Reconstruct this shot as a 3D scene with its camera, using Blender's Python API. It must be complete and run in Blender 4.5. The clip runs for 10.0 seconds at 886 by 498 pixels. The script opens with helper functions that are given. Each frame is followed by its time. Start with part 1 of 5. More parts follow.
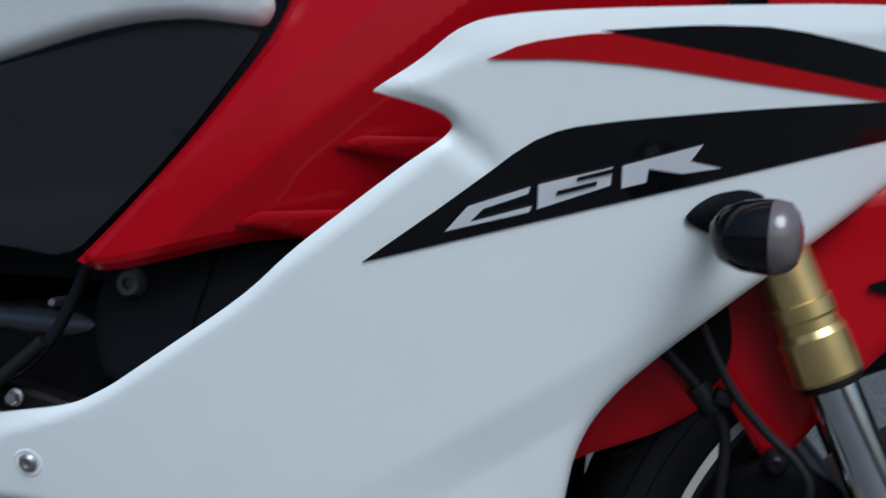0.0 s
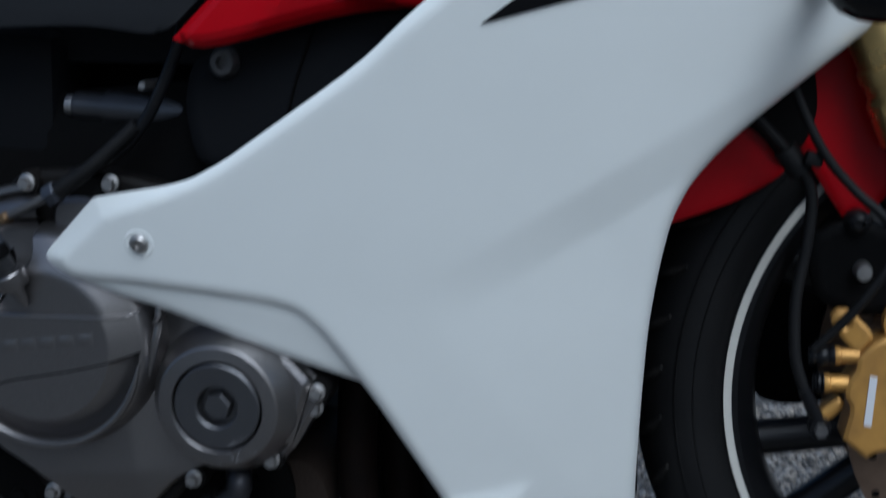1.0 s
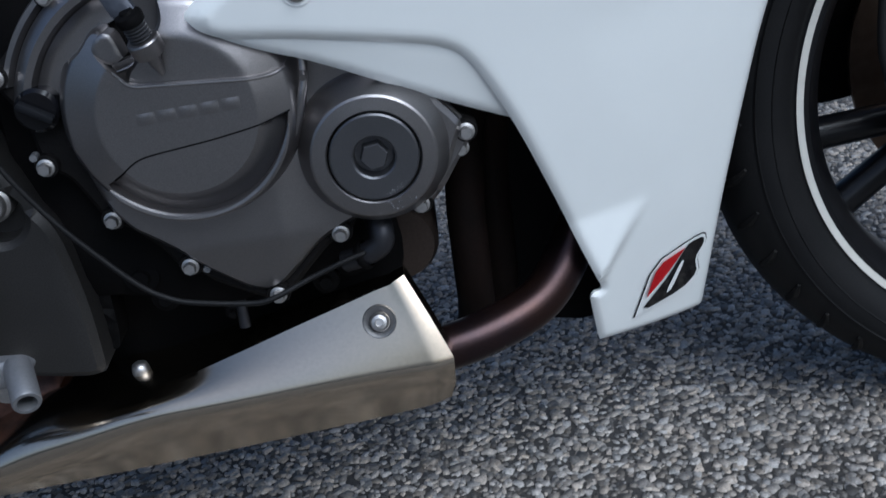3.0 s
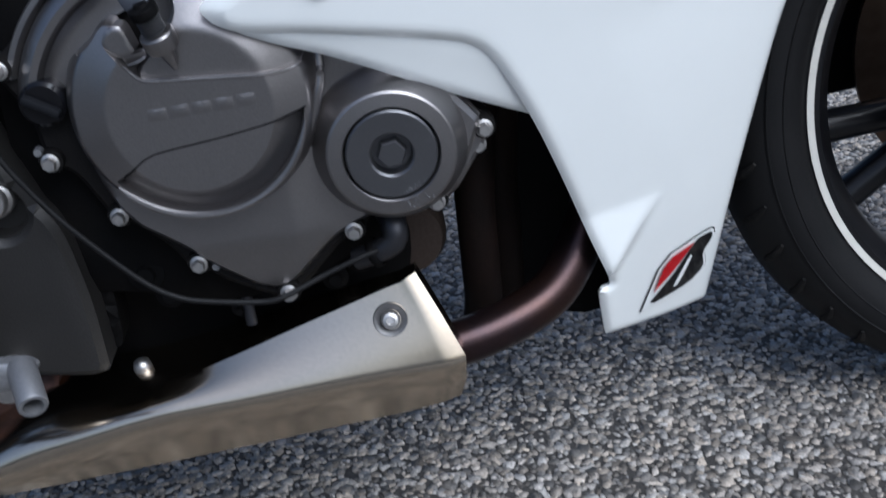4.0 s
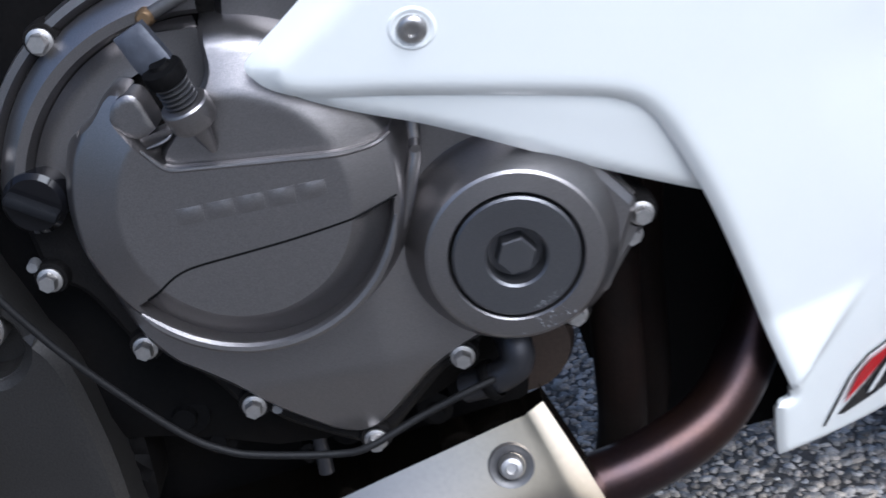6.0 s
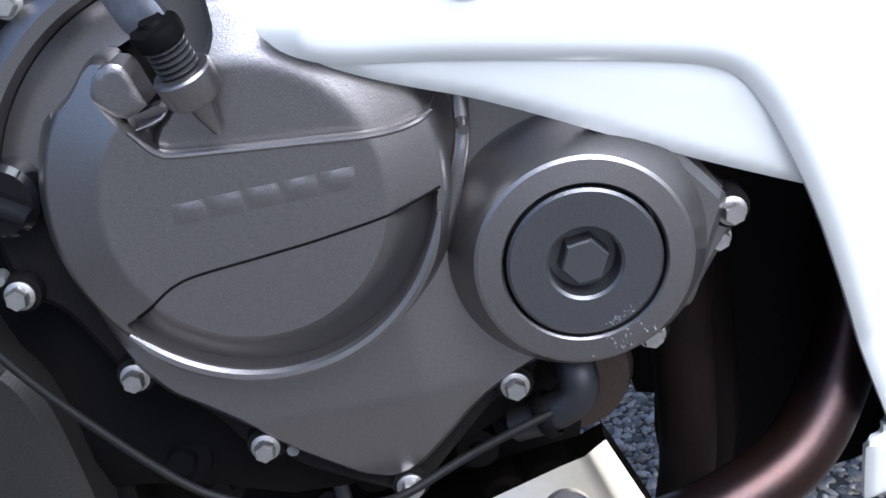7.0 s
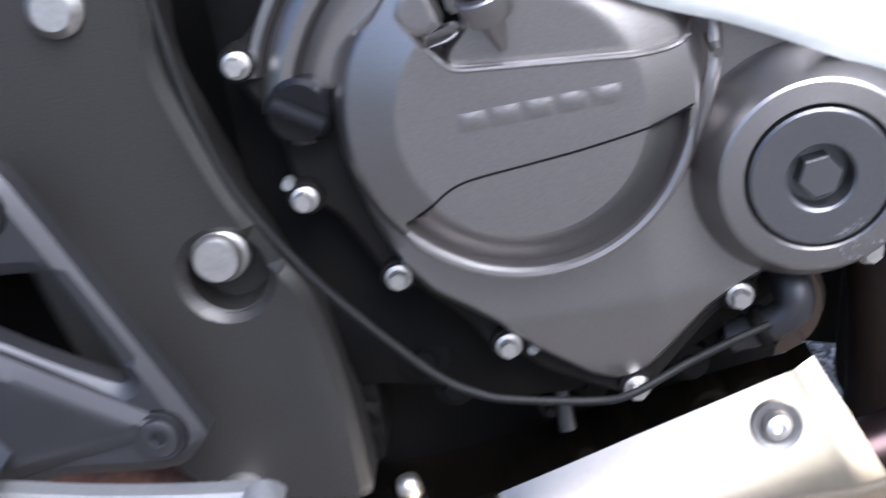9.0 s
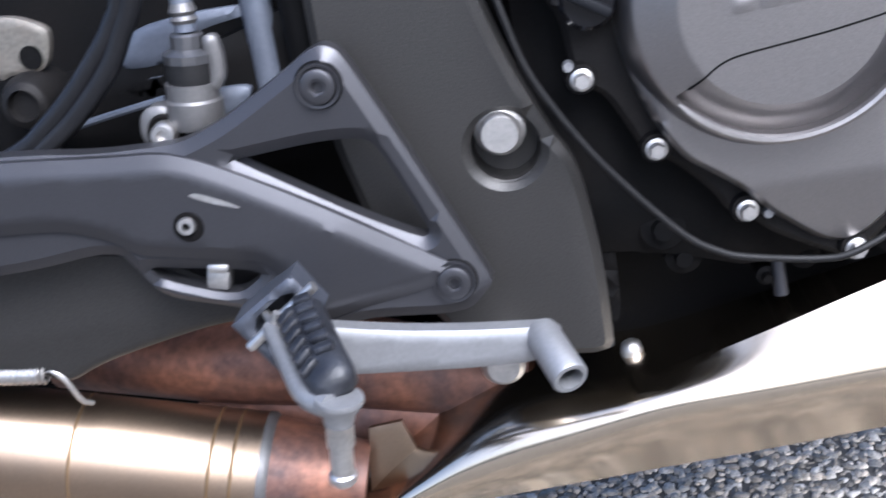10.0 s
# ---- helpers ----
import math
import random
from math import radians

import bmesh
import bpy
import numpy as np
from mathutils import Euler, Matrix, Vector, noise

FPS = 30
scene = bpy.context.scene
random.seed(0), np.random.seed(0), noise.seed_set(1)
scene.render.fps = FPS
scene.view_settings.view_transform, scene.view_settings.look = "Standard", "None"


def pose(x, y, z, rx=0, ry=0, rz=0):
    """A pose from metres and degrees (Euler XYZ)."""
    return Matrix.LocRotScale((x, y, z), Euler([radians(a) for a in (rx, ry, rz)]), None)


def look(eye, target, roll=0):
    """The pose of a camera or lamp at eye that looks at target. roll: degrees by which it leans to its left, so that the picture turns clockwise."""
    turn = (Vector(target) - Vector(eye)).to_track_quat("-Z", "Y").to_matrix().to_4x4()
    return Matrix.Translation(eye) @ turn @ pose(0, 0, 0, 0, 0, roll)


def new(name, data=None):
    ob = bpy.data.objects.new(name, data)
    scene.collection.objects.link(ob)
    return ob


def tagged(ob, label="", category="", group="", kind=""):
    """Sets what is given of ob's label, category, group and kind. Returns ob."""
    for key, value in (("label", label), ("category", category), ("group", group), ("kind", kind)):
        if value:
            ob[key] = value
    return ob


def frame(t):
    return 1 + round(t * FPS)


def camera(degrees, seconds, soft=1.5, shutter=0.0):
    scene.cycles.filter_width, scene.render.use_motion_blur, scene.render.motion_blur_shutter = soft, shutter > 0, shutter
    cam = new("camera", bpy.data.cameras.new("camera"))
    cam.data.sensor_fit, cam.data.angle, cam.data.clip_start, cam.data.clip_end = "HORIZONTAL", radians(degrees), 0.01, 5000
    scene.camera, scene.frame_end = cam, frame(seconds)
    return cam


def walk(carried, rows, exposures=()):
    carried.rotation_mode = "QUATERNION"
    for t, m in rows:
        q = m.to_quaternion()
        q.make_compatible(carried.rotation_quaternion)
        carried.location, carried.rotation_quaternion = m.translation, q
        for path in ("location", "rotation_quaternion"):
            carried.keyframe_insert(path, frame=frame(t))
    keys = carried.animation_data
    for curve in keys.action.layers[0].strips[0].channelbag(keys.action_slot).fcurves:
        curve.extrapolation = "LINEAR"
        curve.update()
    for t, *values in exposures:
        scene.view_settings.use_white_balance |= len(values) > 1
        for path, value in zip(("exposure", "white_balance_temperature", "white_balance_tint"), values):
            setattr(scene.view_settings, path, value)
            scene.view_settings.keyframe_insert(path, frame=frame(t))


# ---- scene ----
cam = camera(42.0, 10.0, shutter=0.5)
PATH = [
    (0, (0.389, -0.898, 0.651), (-0.04, 1.054, 0.572), -3.4),
    (0.5, (0.337, -0.9, 0.637), (-0.085, 1.047, 0.456), -4.7),
    (1, (0.291, -0.924, 0.619), (-0.067, 1.008, 0.247), -5.2),
    (1.5, (0.194, -0.978, 0.605), (-0.021, 0.934, 0.061), -5.9),
    (2, (0.127, -0.999, 0.616), (-0.002, 0.896, -0.01), -6.1),
    (2.5, (0.078, -0.972, 0.624), (0.016, 0.895, -0.09), -7.7),
    (3.8, (0.015, -0.93, 0.631), (0.042, 0.878, -0.224), -8.6),
    (4, (0.01, -0.924, 0.641), (0.047, 0.887, -0.207), -8.0),
    (4.5, (-0.003, -0.893, 0.659), (0.008, 0.932, -0.159), -9.4),
    (5, (0.003, -0.832, 0.659), (-0.014, 0.988, -0.17), -10.6),
    (5.5, (0.001, -0.78, 0.635), (-0.03, 1.048, -0.176), -10.5),
    (6, (-0.016, -0.709, 0.606), (-0.078, 1.124, -0.192), -10.9),
    (6.2, (-0.026, -0.687, 0.597), (-0.101, 1.144, -0.204), -11.4),
    (7.3, (-0.046, -0.619, 0.555), (-0.09, 1.248, -0.162), -11.0),
    (7.5, (-0.052, -0.617, 0.555), (-0.103, 1.248, -0.164), -10.9),
    (8, (-0.065, -0.618, 0.552), (-0.137, 1.24, -0.185), -11.2),
    (8.5, (-0.081, -0.636, 0.552), (-0.186, 1.235, -0.148), -10.6),
    (9, (-0.112, -0.69, 0.557), (-0.306, 1.171, -0.15), -11.2),
    (9.5, (-0.165, -0.762, 0.552), (-0.427, 1.097, -0.139), -12.1),
    (10, (-0.229, -0.805, 0.55), (-0.476, 1.053, -0.148), -11.4),
]

# ---- light ----
EXPOSURE = [(0.0, -0.70, 5050, 3), (1.0, -0.92, 5000, 3), (2.2, -0.78, 4950, 4), (2.7, -0.56, 5000, 5), (4.0, -0.10, 5200, 8), (5.0, 0.10, 5220, 9), (6.0, 0.34, 5220, 10),
            (7.5, 0.98, 5250, 11), (9.0, 1.38, 5350, 12), (10.0, 1.54, 5350, 12)]
walk(cam, [(t, look(eye, target, roll)) for t, eye, target, roll in PATH], EXPOSURE)

world = bpy.data.worlds.new("sky")
scene.world = world
world.use_nodes = True
wn = world.node_tree.nodes
sky = wn.new("ShaderNodeTexSky")
sky.sky_type, sky.sun_disc = "NISHITA", False
sky.sun_elevation, sky.sun_rotation = radians(46.5), radians(147)
sky.air_density, sky.dust_density, sky.ozone_density = 1.0, 6.0, 1.0
world.node_tree.links.new(sky.outputs[0], wn["Background"].inputs[0])
wn["Background"].inputs[1].default_value = 0.15
sun = new("sun", bpy.data.lights.new("sun", "SUN"))
sun.data.energy, sun.data.angle, sun.data.color = 2.8, radians(40), (1.0, 0.96, 0.9)
sun.matrix_world = look((1.4, -2.2, 2.75), (0, 0, 0))


# ---- materials ----
def material(name, colour, rough, metal=0.0, coat=0.0, grain=0.0, grain_size=400.0, stain=0.0, stain_size=18.0,
             stain_colour=None, bump=0.0, per_piece=0.0, spec=0.5, piece_colour=None):
    """Principled surface with fine grain, broad stains and a fine relief."""
    m = bpy.data.materials.new(name)
    m.use_nodes = True
    nt = m.node_tree
    n, l = nt.nodes, nt.links
    b = n["Principled BSDF"]
    b.inputs["Roughness"].default_value, b.inputs["Metallic"].default_value = rough, metal
    b.inputs["Coat Weight"].default_value, b.inputs["Coat Roughness"].default_value = coat, 0.06
    b.inputs["Specular IOR Level"].default_value = spec
    b.inputs["Base Color"].default_value = (*colour, 1)
    co = n.new("ShaderNodeTexCoord")
    fine = n.new("ShaderNodeTexNoise")
    fine.inputs["Scale"].default_value, fine.inputs["Detail"].default_value = grain_size, 4
    broad = n.new("ShaderNodeTexNoise")
    broad.inputs["Scale"].default_value, broad.inputs["Detail"].default_value = stain_size, 6
    l.new(co.outputs["Object"], fine.inputs["Vector"]), l.new(co.outputs["Object"], broad.inputs["Vector"])
    out = None
    if stain:
        ramp = n.new("ShaderNodeMapRange")
        ramp.inputs[1].default_value, ramp.inputs[2].default_value = 0.38, 0.68
        ramp.inputs[4].default_value = stain
        l.new(broad.outputs["Fac"], ramp.inputs[0])
        mix = n.new("ShaderNodeMix")
        mix.data_type = "RGBA"
        mix.inputs[6].default_value = (*colour, 1)
        mix.inputs[7].default_value = (*(stain_colour or [c * 0.5 for c in colour]), 1)
        l.new(ramp.outputs[0], mix.inputs[0])
        out = mix.outputs[2]
    if grain:
        ramp = n.new("ShaderNodeMapRange")
        ramp.inputs[1].default_value, ramp.inputs[2].default_value = 0.3, 0.7
        ramp.inputs[3].default_value, ramp.inputs[4].default_value = 1 - grain, 1 + grain
        l.new(fine.outputs["Fac"], ramp.inputs[0])
        hsv = n.new("ShaderNodeHueSaturation")
        hsv.inputs["Color"].default_value = (*colour, 1)
        if out:
            l.new(out, hsv.inputs["Color"])
        l.new(ramp.outputs[0], hsv.inputs["Value"])
        out = hsv.outputs[0]
    if per_piece:
        geo = n.new("ShaderNodeNewGeometry")
        ramp = n.new("ShaderNodeMapRange")
        ramp.inputs[3].default_value, ramp.inputs[4].default_value = 1 - per_piece, 1 + per_piece
        l.new(geo.outputs["Random Per Island"], ramp.inputs[0])
        hsv = n.new("ShaderNodeHueSaturation")
        hsv.inputs["Color"].default_value = (*colour, 1)
        if out:
            l.new(out, hsv.inputs["Color"])
        l.new(ramp.outputs[0], hsv.inputs["Value"])
        out = hsv.outputs[0]
        if piece_colour:
            part_of = n.new("ShaderNodeMath")
            part_of.operation, part_of.inputs[1].default_value = "PINGPONG", 0.09
            l.new(geo.outputs["Random Per Island"], part_of.inputs[0])
            share = n.new("ShaderNodeMapRange")
            share.inputs[2].default_value = 0.09
            l.new(part_of.outputs[0], share.inputs[0])
            tint = n.new("ShaderNodeMix")
            tint.data_type, tint.blend_type = "RGBA", "MULTIPLY"
            tint.inputs[7].default_value = (*piece_colour, 1)
            l.new(share.outputs[0], tint.inputs[0]), l.new(out, tint.inputs[6])
            out = tint.outputs[2]
    if out:
        l.new(out, b.inputs["Base Color"])
    rr = n.new("ShaderNodeMapRange")
    rr.inputs[3].default_value, rr.inputs[4].default_value = max(0.02, rough * 0.8), min(1, rough * 1.25)
    l.new(broad.outputs["Fac"], rr.inputs[0]), l.new(rr.outputs[0], b.inputs["Roughness"])
    if bump:
        bn = n.new("ShaderNodeBump")
        bn.inputs["Strength"].default_value, bn.inputs["Distance"].default_value = bump, 0.0006
        l.new(fine.outputs["Fac"], bn.inputs["Height"]), l.new(bn.outputs[0], b.inputs["Normal"])
    return m


WHITE = material("white paint", (0.84, 0.86, 0.84), 0.32, coat=0.5, stain=0.06, stain_size=9)
RED = material("red paint", (0.33, 0.0004, 0.005), 0.30, coat=0.28, grain=0.05, grain_size=900, spec=0.08)
BLACK_GLOSS = material("black gloss film", (0.004, 0.004, 0.005), 0.08, stain=0.2, stain_size=30, spec=0.3)
RED_FILM = material("red film", (0.40, 0.002, 0.006), 0.25, coat=0.2, stain=0.1, spec=0.15)
SILVER_FILM = material("silver film", (0.68, 0.68, 0.70), 0.35, metal=0.2)
BLACK_PLASTIC = material("black plastic", (0.0075, 0.008, 0.0095), 0.45, grain=0.25, grain_size=1500, bump=0.25, spec=0.07)
SATIN = material("satin black plastic", (0.013, 0.0138, 0.0155), 0.5, grain=0.2, grain_size=1500, stain=0.3, stain_size=8, bump=0.25, spec=0.12)
# Near-black that puts the shade of cavities into the colour; also serves black metal parts.
DARK = material("near-black for shade and black metal", (0.0028, 0.0028, 0.003), 0.6, grain=0.3, stain=0.4, stain_colour=(0.006, 0.005, 0.0045), spec=0.06)
ENGINE = material("graphite engine paint", (0.248, 0.237, 0.236), 0.31, metal=0.95, grain=0.12, grain_size=1800,
                  stain=0.25, stain_size=14, stain_colour=(0.208, 0.194, 0.189), bump=0.16)
FLANGE = material("dark blotched engine paint", (0.0085, 0.0080, 0.0080), 0.5, metal=0.35, grain=0.3, grain_size=700, stain=0.6, stain_size=30, stain_colour=(0.012, 0.0105, 0.0095), bump=0.4, spec=0.15)
CAP = material("charcoal cap paint", (0.104, 0.104, 0.110), 0.36, metal=0.85, grain=0.1, grain_size=1800, bump=0.25)
FRAME = material("dark bronze frame paint", (0.0262, 0.0250, 0.0240), 0.44, metal=0.5, grain=0.28, grain_size=900,
                 stain=0.2, bump=0.3)
PLATE = material("gunmetal bracket paint", (0.043, 0.043, 0.048), 0.38, metal=0.7, grain=0.1, grain_size=1500, stain=0.25, bump=0.2)
INNER = material("blue-grey inner paint", (0.085, 0.095, 0.120), 0.45, metal=0.3, grain=0.1, stain=0.4, stain_size=40, bump=0.2)
STEEL = material("bright steel", (0.50, 0.485, 0.47), 0.42, metal=1.0, grain=0.1, stain=0.4, stain_size=120)
CHROME = material("polished stainless", (0.57, 0.49, 0.385), 0.17, metal=1.0, grain=0.03, stain=0.12, stain_size=25,
                  stain_colour=(0.53, 0.445, 0.335))
SLIDER = material("polished fork steel", (0.70, 0.72, 0.75), 0.1, metal=1.0, stain=0.2, stain_size=60)
BRACKET = material("stained zinc bracket", (0.10, 0.093, 0.081), 0.5, metal=0.4, grain=0.2, stain=0.7, stain_size=60, stain_colour=(0.10, 0.085, 0.07), bump=0.3)
CASTGREY = material("dull grey casting", (0.115, 0.112, 0.112), 0.45, metal=0.6, grain=0.1, stain=0.35, stain_size=50, bump=0.2)
HOSE = material("black hose rubber", (0.0062, 0.0064, 0.0075), 0.32, grain=0.2, grain_size=600, stain=0.3, stain_size=30, stain_colour=(0.011, 0.011, 0.012), spec=0.22)
DUSTY = material("dusty tread rubber", (0.009, 0.0088, 0.0088), 0.7, grain=0.5, grain_size=350, stain=0.8, stain_size=60, stain_colour=(0.022, 0.020, 0.018), bump=0.6, spec=0.1)
ALLOY = material("grey cast alloy", (0.205, 0.207, 0.215), 0.44, metal=0.6, grain=0.08, stain=0.25)
GOLD = material("gold anodised alloy", (0.68, 0.50, 0.20), 0.28, metal=0.9, stain=0.35, stain_size=40, stain_colour=(0.30, 0.22, 0.09))
CALIPER = material("gold caliper paint", (0.55, 0.30, 0.07), 0.38, metal=0.5, stain=0.4, stain_size=60, stain_colour=(0.20, 0.10, 0.04))
HEADER = material("heat-browned steel pipe", (0.031, 0.0205, 0.0225), 0.29, metal=0.85, grain=0.12, stain=0.6, stain_size=22,
                  stain_colour=(0.048, 0.023, 0.014))
# Darker copy of the browned pipe steel, with the fairing's shade in its colour.
HEADER_SHADED = material("browned pipe steel darkened as shade", (0.006, 0.0042, 0.0036), 0.6, metal=0.3, grain=0.3, stain=0.6, stain_size=25, stain_colour=(0.012, 0.0065, 0.005), spec=0.12)
FILTER = material("dusty brown filter paint", (0.035, 0.026, 0.021), 0.5, grain=0.2, stain=0.4, stain_size=20, spec=0.2)
RUST = material("rusty steel", (0.17, 0.075, 0.046), 0.5, metal=0.45, grain=0.3, grain_size=160, stain=0.95, stain_size=26,
                stain_colour=(0.050, 0.034, 0.034), bump=0.5)
TITAN = material("straw-tinted titanium", (0.29, 0.225, 0.17), 0.35, metal=1.0, grain=0.05, stain=0.3, stain_size=15,
                 stain_colour=(0.30, 0.20, 0.125))
WELD = material("browned weld", (0.30, 0.20, 0.11), 0.4, metal=0.9, stain=0.5, stain_size=60)
RUBBER = material("rubber", (0.0062, 0.0062, 0.0066), 0.55, spec=0.18, grain=0.3, grain_size=700, stain=0.4, stain_size=30,
                  stain_colour=(0.010, 0.0095, 0.0095), bump=0.3)
PEGRUBBER = material("worn peg rubber", (0.0065, 0.007, 0.0095), 0.42, grain=0.2, grain_size=500, stain=0.6, stain_size=90, stain_colour=(0.022, 0.024, 0.030), bump=0.5, spec=0.35)
PEGMETAL = material("dark blue-grey peg casting", (0.055, 0.060, 0.075), 0.42, metal=0.5, grain=0.1, stain=0.4, stain_size=60, bump=0.2)
RIMBLACK = material("black wheel paint", (0.008, 0.008, 0.009), 0.3, coat=0.1, spec=0.25, stain=0.2)
TAPE = material("white rim tape", (0.62, 0.60, 0.54), 0.45, stain=0.35, stain_size=30, stain_colour=(0.4, 0.38, 0.33))
DISC = material("brake disc steel", (0.20, 0.14, 0.10), 0.4, metal=0.8, stain=0.5, stain_size=60)
LENS = material("smoked indicator lens", (0.13, 0.11, 0.11), 0.1, coat=0.6, stain=0.4, stain_size=90, stain_colour=(0.10, 0.06, 0.06))
WALL = material("rough grey render", (0.30, 0.285, 0.265), 0.85, grain=0.2, grain_size=30, stain=0.5, stain_size=1.5, bump=0.5)
ASPHALT = material("worn asphalt", (0.122, 0.117, 0.109), 0.85, grain=0.3, grain_size=300, stain=0.5, stain_size=5,
                   stain_colour=(0.085, 0.078, 0.072), bump=0.8)


def stony(m):
    """Lets the stones of the far asphalt show: each cell its own grey, the joints dark."""
    n, l = m.node_tree.nodes, m.node_tree.links
    b = n["Principled BSDF"]
    co = n.new("ShaderNodeTexCoord")
    cell, rim = n.new("ShaderNodeTexVoronoi"), n.new("ShaderNodeTexVoronoi")
    rim.feature = "DISTANCE_TO_EDGE"
    for v in (cell, rim):
        v.inputs["Scale"].default_value = 170
        l.new(co.outputs["Object"], v.inputs["Vector"])
    grey, joint = n.new("ShaderNodeMapRange"), n.new("ShaderNodeMapRange")
    grey.inputs[3].default_value, grey.inputs[4].default_value = 0.35, 1.7
    joint.inputs[2].default_value, joint.inputs[3].default_value = 0.12, 0.2
    l.new(cell.outputs["Color"], grey.inputs[0]), l.new(rim.outputs["Distance"], joint.inputs[0])
    mul = n.new("ShaderNodeMath")
    mul.operation = "MULTIPLY"
    l.new(grey.outputs[0], mul.inputs[0]), l.new(joint.outputs[0], mul.inputs[1])
    hsv = n.new("ShaderNodeHueSaturation")
    l.new(b.inputs["Base Color"].links[0].from_socket, hsv.inputs["Color"])
    l.new(mul.outputs[0], hsv.inputs["Value"]), l.new(hsv.outputs[0], b.inputs["Base Color"])


stony(ASPHALT)
BITUMEN = material("bitumen", (0.030, 0.0275, 0.025), 0.85, grain=0.35, grain_size=300, stain=0.5, stain_size=7, stain_colour=(0.04, 0.036, 0.032), bump=0.8)
STONES = material("asphalt aggregate", (0.240, 0.231, 0.216), 0.55, grain=0.35, grain_size=500, stain=0.45, stain_size=4,
                  stain_colour=(0.13, 0.12, 0.112), per_piece=0.75, piece_colour=(0.96, 0.86, 0.74))


# ---- builders ----
def part(name, bm, mat, parent=None, label="", angle=40, flat=False):
    me = bpy.data.meshes.new(name)
    bmesh.ops.recalc_face_normals(bm, faces=bm.faces)
    bm.to_mesh(me)
    bm.free()
    me.materials.append(mat)
    if not flat:
        me.polygons.foreach_set("use_smooth", [True] * len(me.polygons))
        me.set_sharp_from_angle(angle=radians(angle))
    ob = new(name, me)
    if parent:
        ob.parent = parent
        ob.matrix_parent_inverse = parent.matrix_world.inverted()
    return tagged(ob, label)


def smooth(pts, times=2):
    """Rounds the corners of a closed outline; a point given twice stays sharp."""
    p = np.array(pts, float)
    for _ in range(times):
        q = np.roll(p, -1, axis=0)
        p = np.stack([0.8 * p + 0.2 * q, 0.2 * p + 0.8 * q], 1).reshape(-1, 2)
    return p


def resample(p, h):
    out = []
    for a, b in zip(p, np.roll(p, -1, axis=0)):
        k = max(1, int(math.ceil(np.linalg.norm(b - a) / h)))
        out += [a + (b - a) * i / k for i in range(k)]
    keep = [out[0]]
    for q in out[1:]:
        if np.linalg.norm(q - keep[-1]) > h * 0.12:
            keep.append(q)
    return np.array(keep)


def away(q, loops):
    """Distance of points from outlines."""
    best = np.full(len(q), 9.0)
    for p in loops:
        for a, b in zip(p, np.roll(p, -1, axis=0)):
            ab = b - a
            s = np.clip(((q - a) @ ab) / max(ab @ ab, 1e-12), 0, 1)
            best = np.minimum(best, np.linalg.norm(q - a - s[:, None] * ab, axis=1))
    return best


def inside(q, p):
    x, y = q[:, 0], q[:, 1]
    r = np.zeros(len(q), bool)
    for a, b in zip(p, np.roll(p, -1, axis=0)):
        c = (a[1] > y) != (b[1] > y)
        r ^= c & (x < (b[0] - a[0]) * (y - a[1]) / (b[1] - a[1] + 1e-15) + a[0])
    return r


